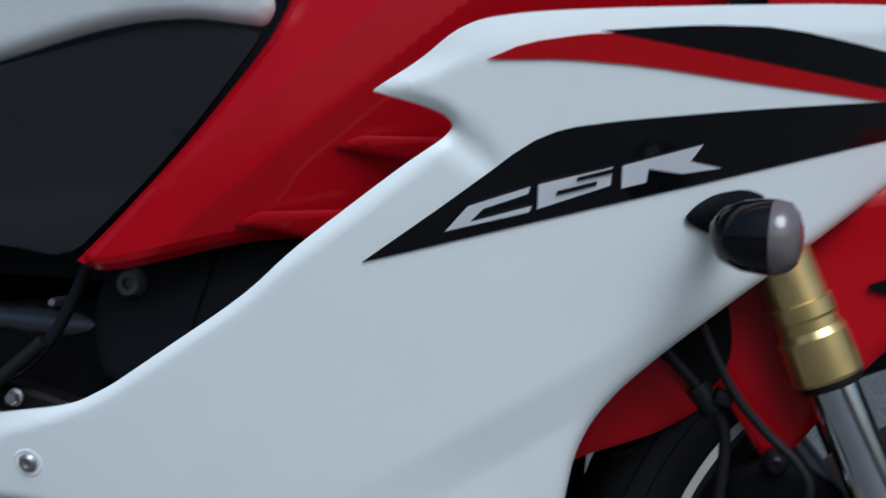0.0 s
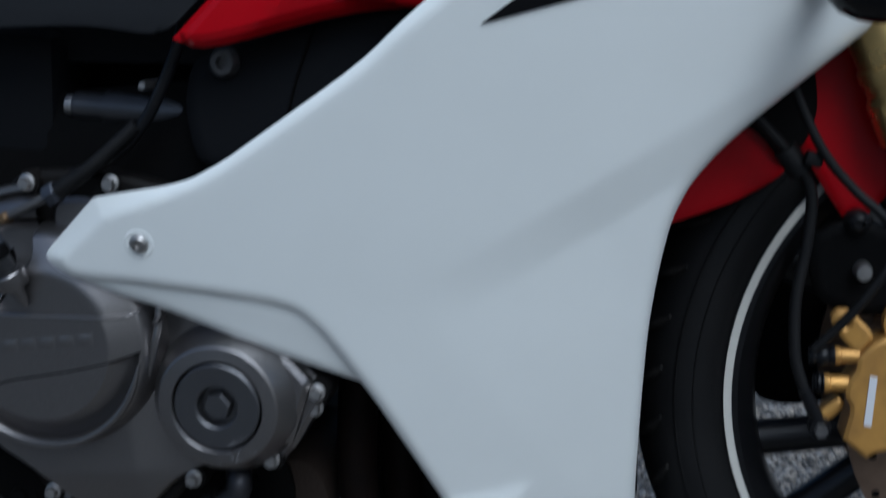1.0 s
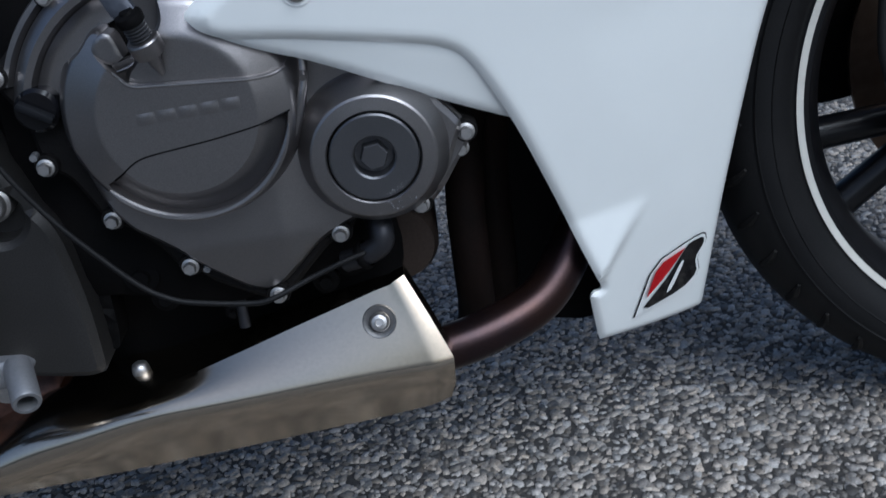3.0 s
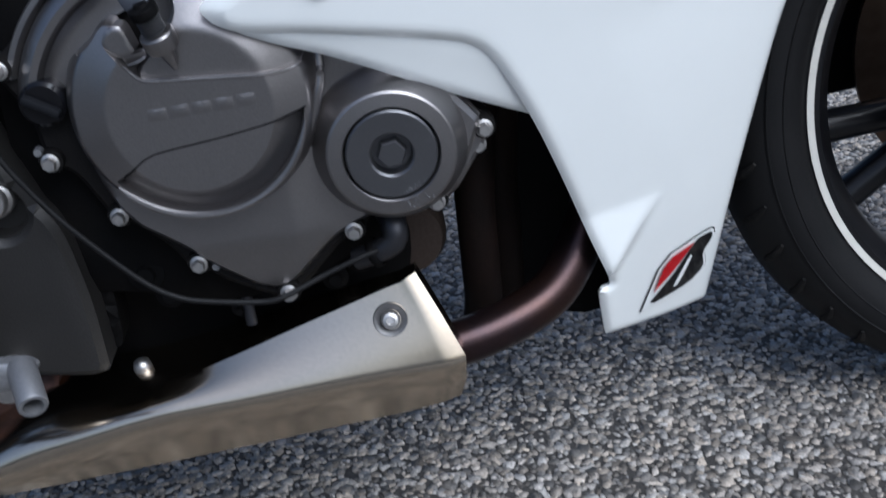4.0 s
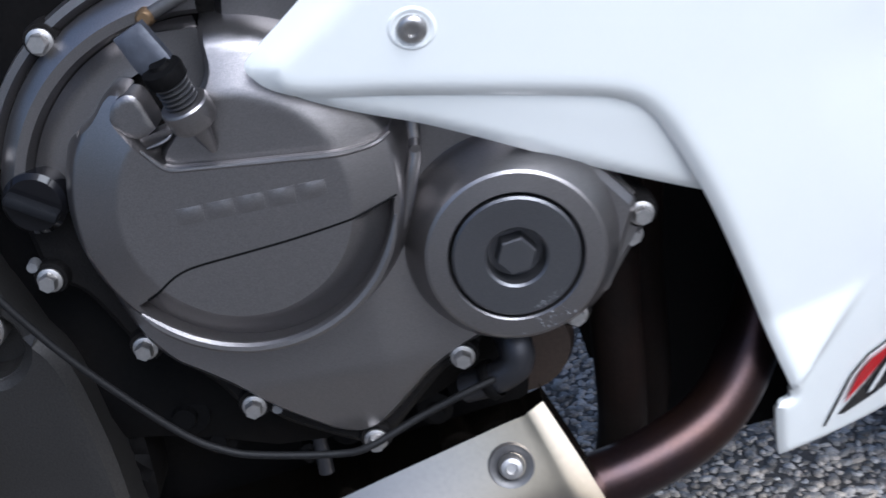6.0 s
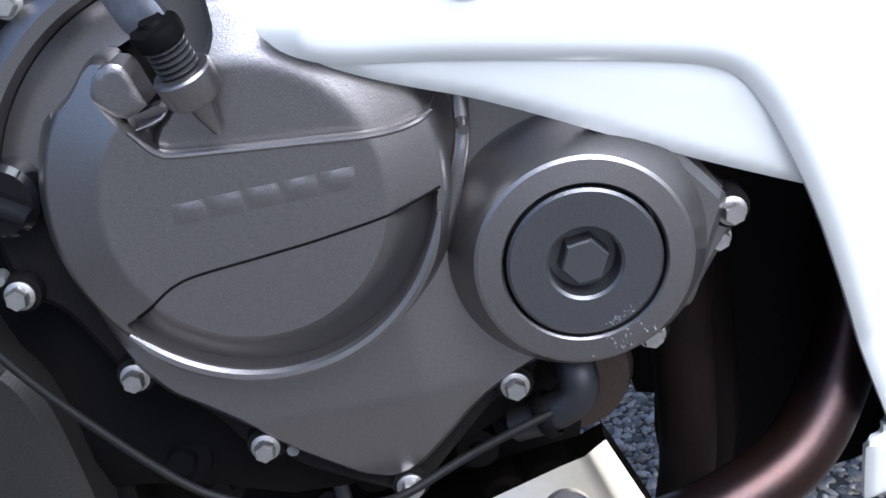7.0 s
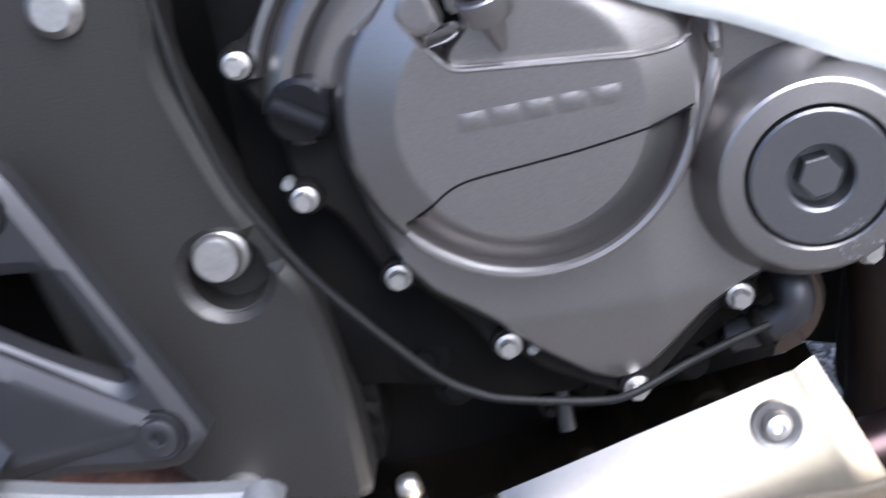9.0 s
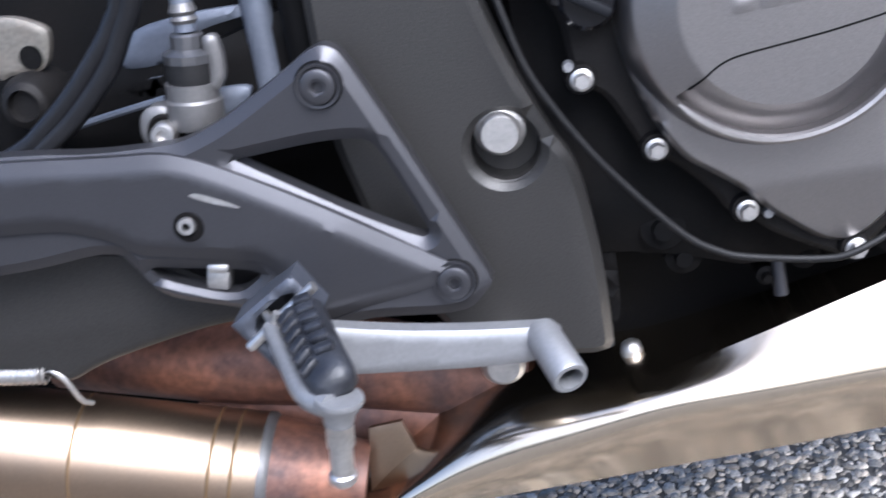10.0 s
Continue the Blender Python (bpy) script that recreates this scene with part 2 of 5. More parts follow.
def panel(outline, depth, thick=0.004, h=0.006, edge=(0.006, 0.003, 2), holes=(), rounds=2, rows=0, extra=()):
    """A curved sheet seen from the side: outline in x, z; depth(x, z) gives y; its rim falls away by edge (width, fall, power)."""
    from mathutils.geometry import delaunay_2d_cdt
    loops = [resample(smooth(o, rounds), h) for o in (outline, *holes)]
    lo, hi = loops[0].min(0), loops[0].max(0)
    gx, gz = np.meshgrid(np.arange(lo[0], hi[0], h), np.arange(lo[1], hi[1], h))
    gx[::2] += h / 2
    g = np.c_[gx.ravel(), gz.ravel()]
    ok = inside(g, loops[0])
    for o in loops[1:]:
        ok &= ~inside(g, o)
    g = g[ok]
    clear = h * 0.5
    more = [np.array(extra, float).reshape(-1, 2)] if len(extra) else []
    for k in range(1, rows + 1):
        for o in loops:
            t = np.roll(o, -1, axis=0) - np.roll(o, 1, axis=0)
            n = np.c_[-t[:, 1], t[:, 0]] / np.maximum(np.linalg.norm(t, axis=1), 1e-9)[:, None]
            for s in (1, -1):
                q = o + s * n * h * 0.85 * k
                q = q[inside(q, loops[0]) & (away(q, loops) > h * 0.85 * k * 0.97)]
                more.append(q)
        clear = h * 0.85 * k + h * 0.5
    g = g[away(g, loops) > clear] if len(g) else g
    if len(extra) and len(g):
        e = more[0]
        g = g[[np.min(np.sum((e - p) ** 2, 1)) > (h * 0.45) ** 2 for p in g]]
    g = np.concatenate([g, *more]) if more else g
    verts, edges = [], []
    for o in loops:
        k = len(verts)
        verts += [tuple(v) for v in o]
        edges += [(k + i, k + (i + 1) % len(o)) for i in range(len(o))]
    verts += [tuple(v) for v in g]
    v, e, f, *_ = delaunay_2d_cdt([Vector(p) for p in verts], edges, [], 0, 1e-6)
    v = np.array([tuple(p) for p in v])
    tri = np.array([t for t in f if len(t) == 3])
    mid = v[tri].mean(1)
    ok = inside(mid, loops[0])
    for o in loops[1:]:
        ok &= ~inside(mid, o)
    tri = tri[ok]
    y = np.array([depth(*p) for p in v]) if callable(depth) else np.full(len(v), float(depth))
    w, fall, power = edge
    fall = np.array([fall(*p) for p in v]) if callable(fall) else fall
    back = y + thick + fall
    w = np.array([w(*p) for p in v]) if callable(w) else w
    if np.any(w):
        y = y + fall * (1 - np.clip(away(v, loops) / np.maximum(w, 1e-6), 0, 1)) ** power
    bm = bmesh.new()
    front = [bm.verts.new((p[0], yy, p[1])) for p, yy in zip(v, y)]
    rear = [bm.verts.new((p[0], yy, p[1])) for p, yy in zip(v, back)]
    count = {}
    for t in tri:
        bm.faces.new([front[i] for i in t])
        bm.faces.new([rear[i] for i in t[::-1]])
        for a, b in ((t[0], t[1]), (t[1], t[2]), (t[2], t[0])):
            count[(min(a, b), max(a, b))] = count.get((min(a, b), max(a, b)), 0) + 1
    for (a, b), c in count.items():
        if c == 1:
            bm.faces.new([front[a], front[b], rear[b], rear[a]])
    loose = [q for q in bm.verts if not q.link_faces]
    bmesh.ops.delete(bm, geom=loose, context="VERTS")
    return bm


def lathe(profile, at, axis="y", seg=48, start=0.0, sweep=360.0, closed=False):
    """Turns (radius, height) pairs round an axis through the point at."""
    bm = bmesh.new()
    full = sweep >= 360
    n = seg if full else seg + 1
    rings = []
    for r, hgt in profile:
        ring = []
        for i in range(n):
            a = radians(start + sweep * i / seg)
            c, s = r * math.cos(a), r * math.sin(a)
            ring.append(bm.verts.new({"y": (at[0] + c, at[1] + hgt, at[2] + s), "z": (at[0] + c, at[1] + s, at[2] + hgt)}[axis]))
        rings.append(ring)
    pairs = list(zip(rings, rings[1:])) + ([(rings[-1], rings[0])] if closed else [])
    for p, q in pairs:
        for i in range(n if full else n - 1):
            j = (i + 1) % n
            bm.faces.new([p[i], p[j], q[j], q[i]])
    if not full and closed:
        bm.faces.new([r[0] for r in rings])
        bm.faces.new([r[-1] for r in rings][::-1])
    bmesh.ops.remove_doubles(bm, verts=bm.verts, dist=1e-6)
    return bm


def spline(pts, n=10):
    p = [Vector(q) for q in pts]
    p = [2 * p[0] - p[1]] + p + [2 * p[-1] - p[-2]]
    out = []
    for a, b, c, d in zip(p, p[1:], p[2:], p[3:]):
        for i in range(n):
            t = i / n
            out.append(0.5 * (2 * b + (c - a) * t + (2 * a - 5 * b + 4 * c - d) * t * t + (3 * b - a - 3 * c + d) * t ** 3))
    return out + [p[-2]]


def tube(pts, radius, seg=12, n=8, caps=True):
    """A pipe along points; radius is one number or one for each point."""
    path = spline(pts, n)
    rad = radius if isinstance(radius, (list, tuple)) else [radius] * len(pts)
    bm = bmesh.new()
    rings = []
    up = Vector((0.13, 0.97, 0.2)).normalized()
    for i, c in enumerate(path):
        d = (path[min(i + 1, len(path) - 1)] - path[max(i - 1, 0)]).normalized()
        s = d.cross(up)
        if s.length < 0.05:
            s = d.cross(Vector((1, 0, 0)))
        s.normalize()
        u = s.cross(d)
        f = i / n
        k = min(int(f), len(rad) - 2)
        r = rad[k] + (rad[k + 1] - rad[k]) * min(1, f - k)
        rings.append([bm.verts.new(c + r * (math.cos(a) * s + math.sin(a) * u)) for a in (2 * math.pi * j / seg for j in range(seg))])
    for p, q in zip(rings, rings[1:]):
        for j in range(seg):
            bm.faces.new([p[j], p[(j + 1) % seg], q[(j + 1) % seg], q[j]])
    if caps:
        bm.faces.new(rings[0]), bm.faces.new(rings[-1])
    return bm


def turned(profile, a, b, seg=24):
    """Turns (radius, share of the way) pairs round the line from a to b."""
    a, b = Vector(a), Vector(b)
    bm = lathe([(r, s * (b - a).length) for r, s in profile], (0, 0, 0), "z", seg)
    m = Matrix.Translation(a) @ (b - a).to_track_quat("Z", "Y").to_matrix().to_4x4()
    bmesh.ops.transform(bm, matrix=m, verts=bm.verts)
    return bm


def block(size, m, bevel=0.002):
    bm = bmesh.new()
    bmesh.ops.create_cube(bm, size=1, matrix=Matrix.Diagonal((*size, 1)))
    if bevel:
        bmesh.ops.bevel(bm, geom=bm.edges[:], offset=bevel, segments=2, profile=0.5, affect="EDGES")
    bmesh.ops.transform(bm, matrix=m, verts=bm.verts)
    return bm


def join(*bms):
    me = bpy.data.meshes.new("tmp")
    out = bmesh.new()
    for b in bms:
        b.to_mesh(me)
        b.free()
        out.from_mesh(me)
    bpy.data.meshes.remove(me)
    return out


# ---- ground ----
def ground_sheet():
    bm = bmesh.new()
    bmesh.ops.create_grid(bm, x_segments=8, y_segments=8, size=300)
    ob = part("ground", bm, ASPHALT, flat=True)
    return tagged(ob, "worn dark grey asphalt with exposed pale stones", "ground", kind="structure")


def aggregate():
    """Small broken stones that stand a little proud of the bitumen."""
    rng = np.random.default_rng(5)
    step = 0.0066
    gx, gy = np.meshgrid(np.arange(-0.75, 1.0, step), np.arange(-0.42, 0.85, step))
    n = gx.size
    x = gx.ravel() + rng.uniform(-0.45, 0.45, n) * step
    y = gy.ravel() + rng.uniform(-0.45, 0.45, n) * step
    keep = rng.random(n) < 0.94
    x, y = x[keep], y[keep]
    n = len(x)
    s = 0.0032 + 0.0046 * rng.random(n) ** 1.4 * rng.uniform(0.8, 1.4, n)
    turn = rng.uniform(0, 6.283, n)
    ang = np.linspace(0, 2 * np.pi, 6, endpoint=False)[None] + rng.uniform(-0.35, 0.35, (n, 6)) + turn[:, None]
    rad = s[:, None] * rng.uniform(0.62, 1.2, (n, 6))
    lie = rng.uniform(0, 6.283, n)
    flat = rng.uniform(0.65, 1.0, n)
    px, py = rad * np.cos(ang), rad * np.sin(ang)
    u = px * np.cos(lie)[:, None] + py * np.sin(lie)[:, None]
    w = (-px * np.sin(lie)[:, None] + py * np.cos(lie)[:, None]) * flat[:, None]
    px = u * np.cos(lie)[:, None] - w * np.sin(lie)[:, None]
    py = u * np.sin(lie)[:, None] + w * np.cos(lie)[:, None]
    top = rng.uniform(0.0004, 0.0024, n)
    tx, ty = rng.uniform(-0.32, 0.32, n), rng.uniform(-0.32, 0.32, n)
    v = np.zeros((n, 12, 3))
    v[:, :6, 0], v[:, :6, 1], v[:, :6, 2] = x[:, None] + px, y[:, None] + py, -0.0005
    v[:, 6:, 0], v[:, 6:, 1] = x[:, None] + 0.88 * px, y[:, None] + 0.88 * py
    v[:, 6:, 2] = top[:, None] + 0.88 * (px * tx[:, None] + py * ty[:, None])
    quads = np.array([(i, (i + 1) % 6, 6 + (i + 1) % 6, 6 + i) for i in range(6)])
    base = np.arange(n) * 12
    loops = np.concatenate([(base[:, None, None] + quads[None]).reshape(n, 24), base[:, None] + np.arange(6, 12)[None]], 1).ravel()
    sizes = np.tile([4] * 6 + [6], n)
    me = bpy.data.meshes.new("aggregate")
    me.vertices.add(n * 12)
    me.vertices.foreach_set("co", v.ravel())
    me.loops.add(len(loops))
    me.loops.foreach_set("vertex_index", loops)
    me.polygons.add(len(sizes))
    me.polygons.foreach_set("loop_start", np.concatenate([[0], np.cumsum(sizes)[:-1]]))
    me.update(calc_edges=True)
    me.validate()
    me.materials.append(STONES)
    tagged(new("aggregate", me), "pale and dark broken stones bedded in the asphalt", "gravel", kind="stuff")


ground_sheet()
bm = bmesh.new()
bmesh.ops.create_grid(bm, x_segments=2, y_segments=2, size=0.5, matrix=Matrix.Translation((0.125, 0.215, 0.0004)) @ Matrix.Diagonal((1.76, 1.28, 1, 1)))
tagged(part("asphalt_binder", bm, BITUMEN, flat=True), "dark bitumen between the stones of the asphalt", "ground", kind="structure")
aggregate()
# Unseen wall, added behind the camera to shape reflections in the polished metal.
wall = part("reflection_wall", block((44, .3, 0.9), pose(0, -7.0, 0.45), .02), WALL)
tagged(wall, "low grey wall, unseen, added for reflections", "wall", kind="structure")

# ---- motorcycle ----
bike = tagged(new("motorcycle"), "white, red and black sports motorcycle parked on grey asphalt", "motorcycle")


def body_side(x, z):
    """Outer surface of the side fairing: widest high up, tucked in towards the belly and the nose."""
    y = -.062 + .227 * x - .459 * z + .731 * x * x + .182 * z * z - .448 * x * z + .425 * x ** 3 - .049 * z ** 3
    # the lower front flank folds inward past a slanted crease
    d = (x - .135) * .443 - (z - .456) * .897
    along = (x - .135) * .897 + (z - .456) * .443
    if d > 0 and along > 0:
        y += .16 * min(d, .03) * min(1, along / .12)
    # raised flash low on the rear edge
    if .2 < z < .31 and x < .21:
        top = .287 + (x - .13) * .06
        right = .200 - (.290 - z) * .577
        g = max(0, min(1, (top - z) / .06)) * max(0, min(1, (right - x) / .010))
        y -= .013 * g
    # hollow under the wing tip
    s = ((x - .246) * .83 - (z - .705) * .55) / .055
    if 0 < s < 1:
        off = (x - .246) * .55 + (z - .705) * .83 + .010 * s * s
        y += .004 * s * (1 - s) * 4 * max(0, 1 - abs(off + .004) / .012)
    return y


FAIRING = [(-.099, .496), (-.097, .501), (-.076, .517), (-.053, .535), (-.049, .536), (.010, .541), (.039, .553), (.059, .564), (.131, .604),
           (.164, .630), (.198, .652), (.232, .674), (.253, .686), (.261, .694), (.257, .700), (.247, .705), (.222, .714),
           (.222, .715), (.248, .729), (.267, .743), (.282, .749), (.311, .752), (.401, .754), (.511, .758), (.66, .76),
           (.66, .72), (.60, .69), (.516, .644), (.453, .603), (.411, .577), (.365, .547), (.336, .525), (.317, .505),
           (.304, .482), (.294, .447), (.284, .400), (.275, .332), (.266, .252), (.261, .187), (.258, .139), (.257, .132),
           (.252, .130), (.156, .142), (.154, .143), (.149, .177), (.146, .201), (.147, .203), (.157, .203), (.154, .216),
           (.137, .264), (.119, .320), (.104, .364), (.0945, .389), (.084, .413), (.0735, .434), (.0635, .4475), (.050, .455),
           (.014, .464), (-.039, .475), (-.078, .480), (-.092, .487)]


def upper_edge(x, z):
    """1 along the upper rear edge and the wing, which are folded over widely; 0 along the other edges."""
    over = z - (.478 + .55 * (x + .1))
    low = max(0, min(1, over / .02)) * max(0, min(1, (.25 - x) / .05))
    high = max(0, min(1, (z - .708 - .06 * max(0, x - .25)) / .022))
    return max(low, high)


def fairing():
    side = part("side_fairing", panel(FAIRING, body_side, 0.004, 0.0045, (lambda x, z: .005 + .013 * upper_edge(x, z), lambda x, z: .0042 + .0012 * upper_edge(x, z), 1.1), rows=5), WHITE, bike,
                "glossy white side fairing with black and red stripes")
    part("lower_lip", panel([(-.084, .485), (-.072, .485), (-.039, .482), (.014, .472), (.052, .463), (.068, .456), (.079, .441), (.089, .419),
                             (.104, .384), (.103, .383), (.0455, .4145), (-.024, .4545), (-.060, .4692), (-.080, .4795)],
                            lambda x, z: body_side(x, z) + .0035 + .0015 * max(0, min(1, (x + .085) / .05)) + .10 * max(0, .47 - .35 * (x + .02) - z), 0.004, 0.004, (0.005, 0.003, 1.5)), WHITE, bike,
         "white inward-turned lip of the side fairing")
    film = lambda o, lift, h=0.006: panel(o, lambda x, z: body_side(x, z) - lift, 0.0002, h, (0, 0, 1), rounds=1)
    part("black_stripe", film([(.202, .620), (.202, .620), (.256, .653), (.300, .682), (.320, .689), (.351, .692), (.45, .697), (.60, .702),
                               (.60, .688), (.514, .675), (.414, .657), (.315, .640)], 0.0012), BLACK_GLOSS, side, "glossy black stripe")
    part("red_stripe", film([(.283, .727), (.283, .727), (.304, .735), (.337, .739), (.357, .739), (.416, .728), (.513, .709),
                             (.60, .692), (.60, .689), (.513, .699), (.432, .710), (.368, .721), (.324, .726)], 0.0012), RED_FILM, side, "red stripe")
    part("black_stripe", film([(.343, .7405), (.343, .7405), (.357, .7410), (.401, .743), (.446, .742), (.512, .730), (.60, .71), (.60, .690), (.513, .7070), (.416, .7262)], 0.0016),
         BLACK_GLOSS, side, "glossy black stripe")
    # model mark drawn as plain slanted silver shapes
    for o in ([(.2500, .6350), (.2640, .6485), (.2985, .6575), (.2970, .6535), (.2720, .6465), (.2640, .6395), (.2980, .6465), (.2965, .6430)],
              [(.3010, .6445), (.3030, .6585), (.3440, .6660), (.3420, .6555)],
              [(.3480, .6535), (.3495, .6665), (.3960, .6765), (.3880, .6670), (.4060, .6620), (.3830, .6600), (.3640, .6640), (.3620, .6560)]):
        o = [p for p in o for _ in (0, 1)]
        part("mark_bar", film(o, 0.0034, 0.003), SILVER_FILM, side, "silver slanted mark shape")
    for o in ([(.3120, .6515), (.3125, .6540), (.3350, .6585), (.3345, .6560)], [(.3240, .6590), (.3245, .6612), (.3440, .6650), (.3435, .6625)]):
        part("mark_slot", film([p for p in o for _ in (0, 1)], 0.0046, 0.003), BLACK_GLOSS, side, "black slot in the mark")
    # tyre sticker drawn as plain shapes
    border = [(.186, .1585), (.186, .1585), (.2025, .2145), (.238, .227), (.2500, .2275), (.2520, .217), (.2440, .203), (.248, .182), (.234, .1675)]
    part("sticker_edge", film([(.222 + (x - .222) * 1.035, .196 + (z - .196) * 1.028) for x, z in border], 0.0014, 0.003), BLACK_GLOSS, side, "thin black sticker outline")
    part("sticker_border", film(border, 0.0026, 0.003),
         WHITE, side, "white sticker border")
    part("sticker_black", film([(.190, .163), (.208, .184), (.217, .195), (.233, .2225), (.238, .2245), (.2485, .225), (.2495, .217), (.2415, .203), (.2455, .184), (.232, .171)], 0.0038, 0.003),
         BLACK_GLOSS, side, "black sticker shape")
    part("sticker_bar", film([(.214, .175), (.228, .208), (.231, .206), (.220, .177)], 0.0050, 0.003), WHITE, side, "white sticker bar")
    part("sticker_red", film([(.196, .179), (.196, .179), (.2055, .2125), (.231, .2215), (.231, .2215), (.214, .197)], 0.0050, 0.003), RED_FILM, side, "red sticker wedge")
    # fixing screw in a shallow cup
    y = body_side(-.027, .504)
    e = .004
    out = Vector(((body_side(-.027 + e, .504) - y) / e, -1, (body_side(-.027, .504 + e) - y) / e)).normalized()
    at = Vector((-.027, y, .504))
    part("screw_cup", turned([(.0058, .44), (.0072, .50), (.0084, .555), (.0092, .550), (.0104, .47)], at - out * .005, at + out * .005, 40), WHITE, side)
    part("fixing_screw", turned([(.0064, 0), (.0063, .55), (.0056, .70), (.0042, .78), (.0027, .76), (.0023, .62), (0, .62)], at - out * .005, at + out * .005, 28),
         STEEL, side, "bright dome-headed screw")


fairing()


def tank_side():
    red = lambda x, z: -.236 + 0.45 * max(0, (x - .061) * -.553 + (z - .669) * .833) + .50 * max(0, (x - .061) * .553 - (z - .669) * .833 - .03) + .10 * max(0, x - .15)
    lines = []
    for away_by in (-.0012, 0, .0012, -.0312, -.030, -.0288):
        for s in np.arange(0, .42, .004):
            lines.append((.061 - .10 * .833 + s * .833 - away_by * -.553, .669 - .10 * .553 + s * .553 + away_by * .833))
    area = resample(smooth([(.003, .628), (.023, .619), (.20, .62), (.28, .66), (.30, .72), (.40, .75), (.46, .80), (.42, .86), (.16, .86), (.152, .785), (.136, .757), (.086, .702), (.033, .653)], 1), .005)
    lines = np.array(lines)
    lines = [tuple(p) for p in lines[inside(lines, area) & (away(lines, [area]) > .011)]]
    panel_red = part("red_side_cover", panel([(.003, .628), (.003, .629), (.023, .619), (.115, .635), (.17, .634), (.20, .62), (.28, .66), (.30, .72), (.40, .75),
                              (.46, .80), (.42, .86), (.16, .86), (.152, .785), (.136, .757), (.086, .702), (.033, .653)], red, 0.004, 0.005, (0.007, 0.006, 1.3), rows=2, extra=lines), RED, bike,
         "glossy red side cover with a raised ridge", angle=14)
    for o in ([(.178, .6895), (.178, .6895), (.196, .6945), (.196, .6945), (.26, .689), (.25, .668)], [(.111, .6455), (.111, .6455), (.129, .6525), (.129, .6525), (.20, .650), (.19, .627)]):
        part("fin", panel(o, lambda x, z: red(x, z) - .004 - .25 * (x - o[0][0]), 0.006, 0.003, (0.002, 0.0015, 1), rounds=2, rows=1), RED, panel_red, "red air-outlet fin")
    part("black_side_cover", panel([(-.20, .70), (-.20, .73), (-.044, .757), (.057, .772), (.093, .772), (.134, .763), (.133, .757), (.082, .703),
                                    (.028, .655), (-.002, .630), (-.053, .643), (-.2, .65)], lambda x, z: -.226 - .15 * max(0, .675 - z), 0.004, 0.007, (.002, .001, 1)), SATIN, bike,
         "matt black plastic side cover")
    part("white_tank_cover", panel([(-.2, .735), (-.043, .761), (.018, .772), (.057, .776), (.093, .775), (.125, .768), (.137, .766), (.146, .776), (.144, .80), (.10, .88), (-.2, .88)],
                                   lambda x, z: -.230 - .45 * (z - .765), 0.006, 0.004, (0.0068, 0.006, 2), rows=2), WHITE, bike, "white painted tank cover")


tank_side()
part("red_upper_cowl", panel([(.44, .735), (.43, .86), (.70, .86), (.70, .735)], lambda x, z: body_side(x, min(z, .76)) + .02, .004, .02, (0, 0, 1), rounds=0), RED, bike, "glossy red upper cowl")
part("tank_body", panel([(-.30, .64), (-.30, .90), (.20, .90), (.45, .84), (.45, .70), (.25, .66), (.10, .60)], -.16, .3, .05, (0, 0, 1), rounds=1), BLACK_PLASTIC, bike, "black tank body behind the covers")


# ---- turn signal ----
def indicator():
    base = part("turn_signal", join(turned([(.0, 0), (.010, 0), (.010, .5), (.010, 1), (0, 1)], (.406, -.165, .630), (.412, -.215, .627)),
                                    panel([(.381, .632), (.390, .641), (.402, .647), (.42, .649), (.434, .643), (.425, .630), (.402, .619)],
                                          lambda x, z: body_side(x, z) - .007, .008, .005, (.005, .004, 2))), BLACK_PLASTIC, bike, "black turn signal stalk and base")
    part("housing", turned([(0, 0), (.009, .02), (.0155, .14), (.0200, .35), (.0214, .55), (.0216, .66), (.0216, .68)],
                           (.397, -.222, .6245), (.447, -.232, .6195), 32), BLACK_GLOSS, base, "glossy black signal housing")
    part("signal_lens", turned([(.0214, .68), (.0214, .74), (.0200, .86), (.0147, .95), (.0065, .995), (0, 1)],
                               (.397, -.222, .6245), (.447, -.232, .6195), 32), LENS, base, "smoked grey signal lens")


indicator()


# ---- front wheel, brake and fork ----
AX = (.576, -.0, .308)


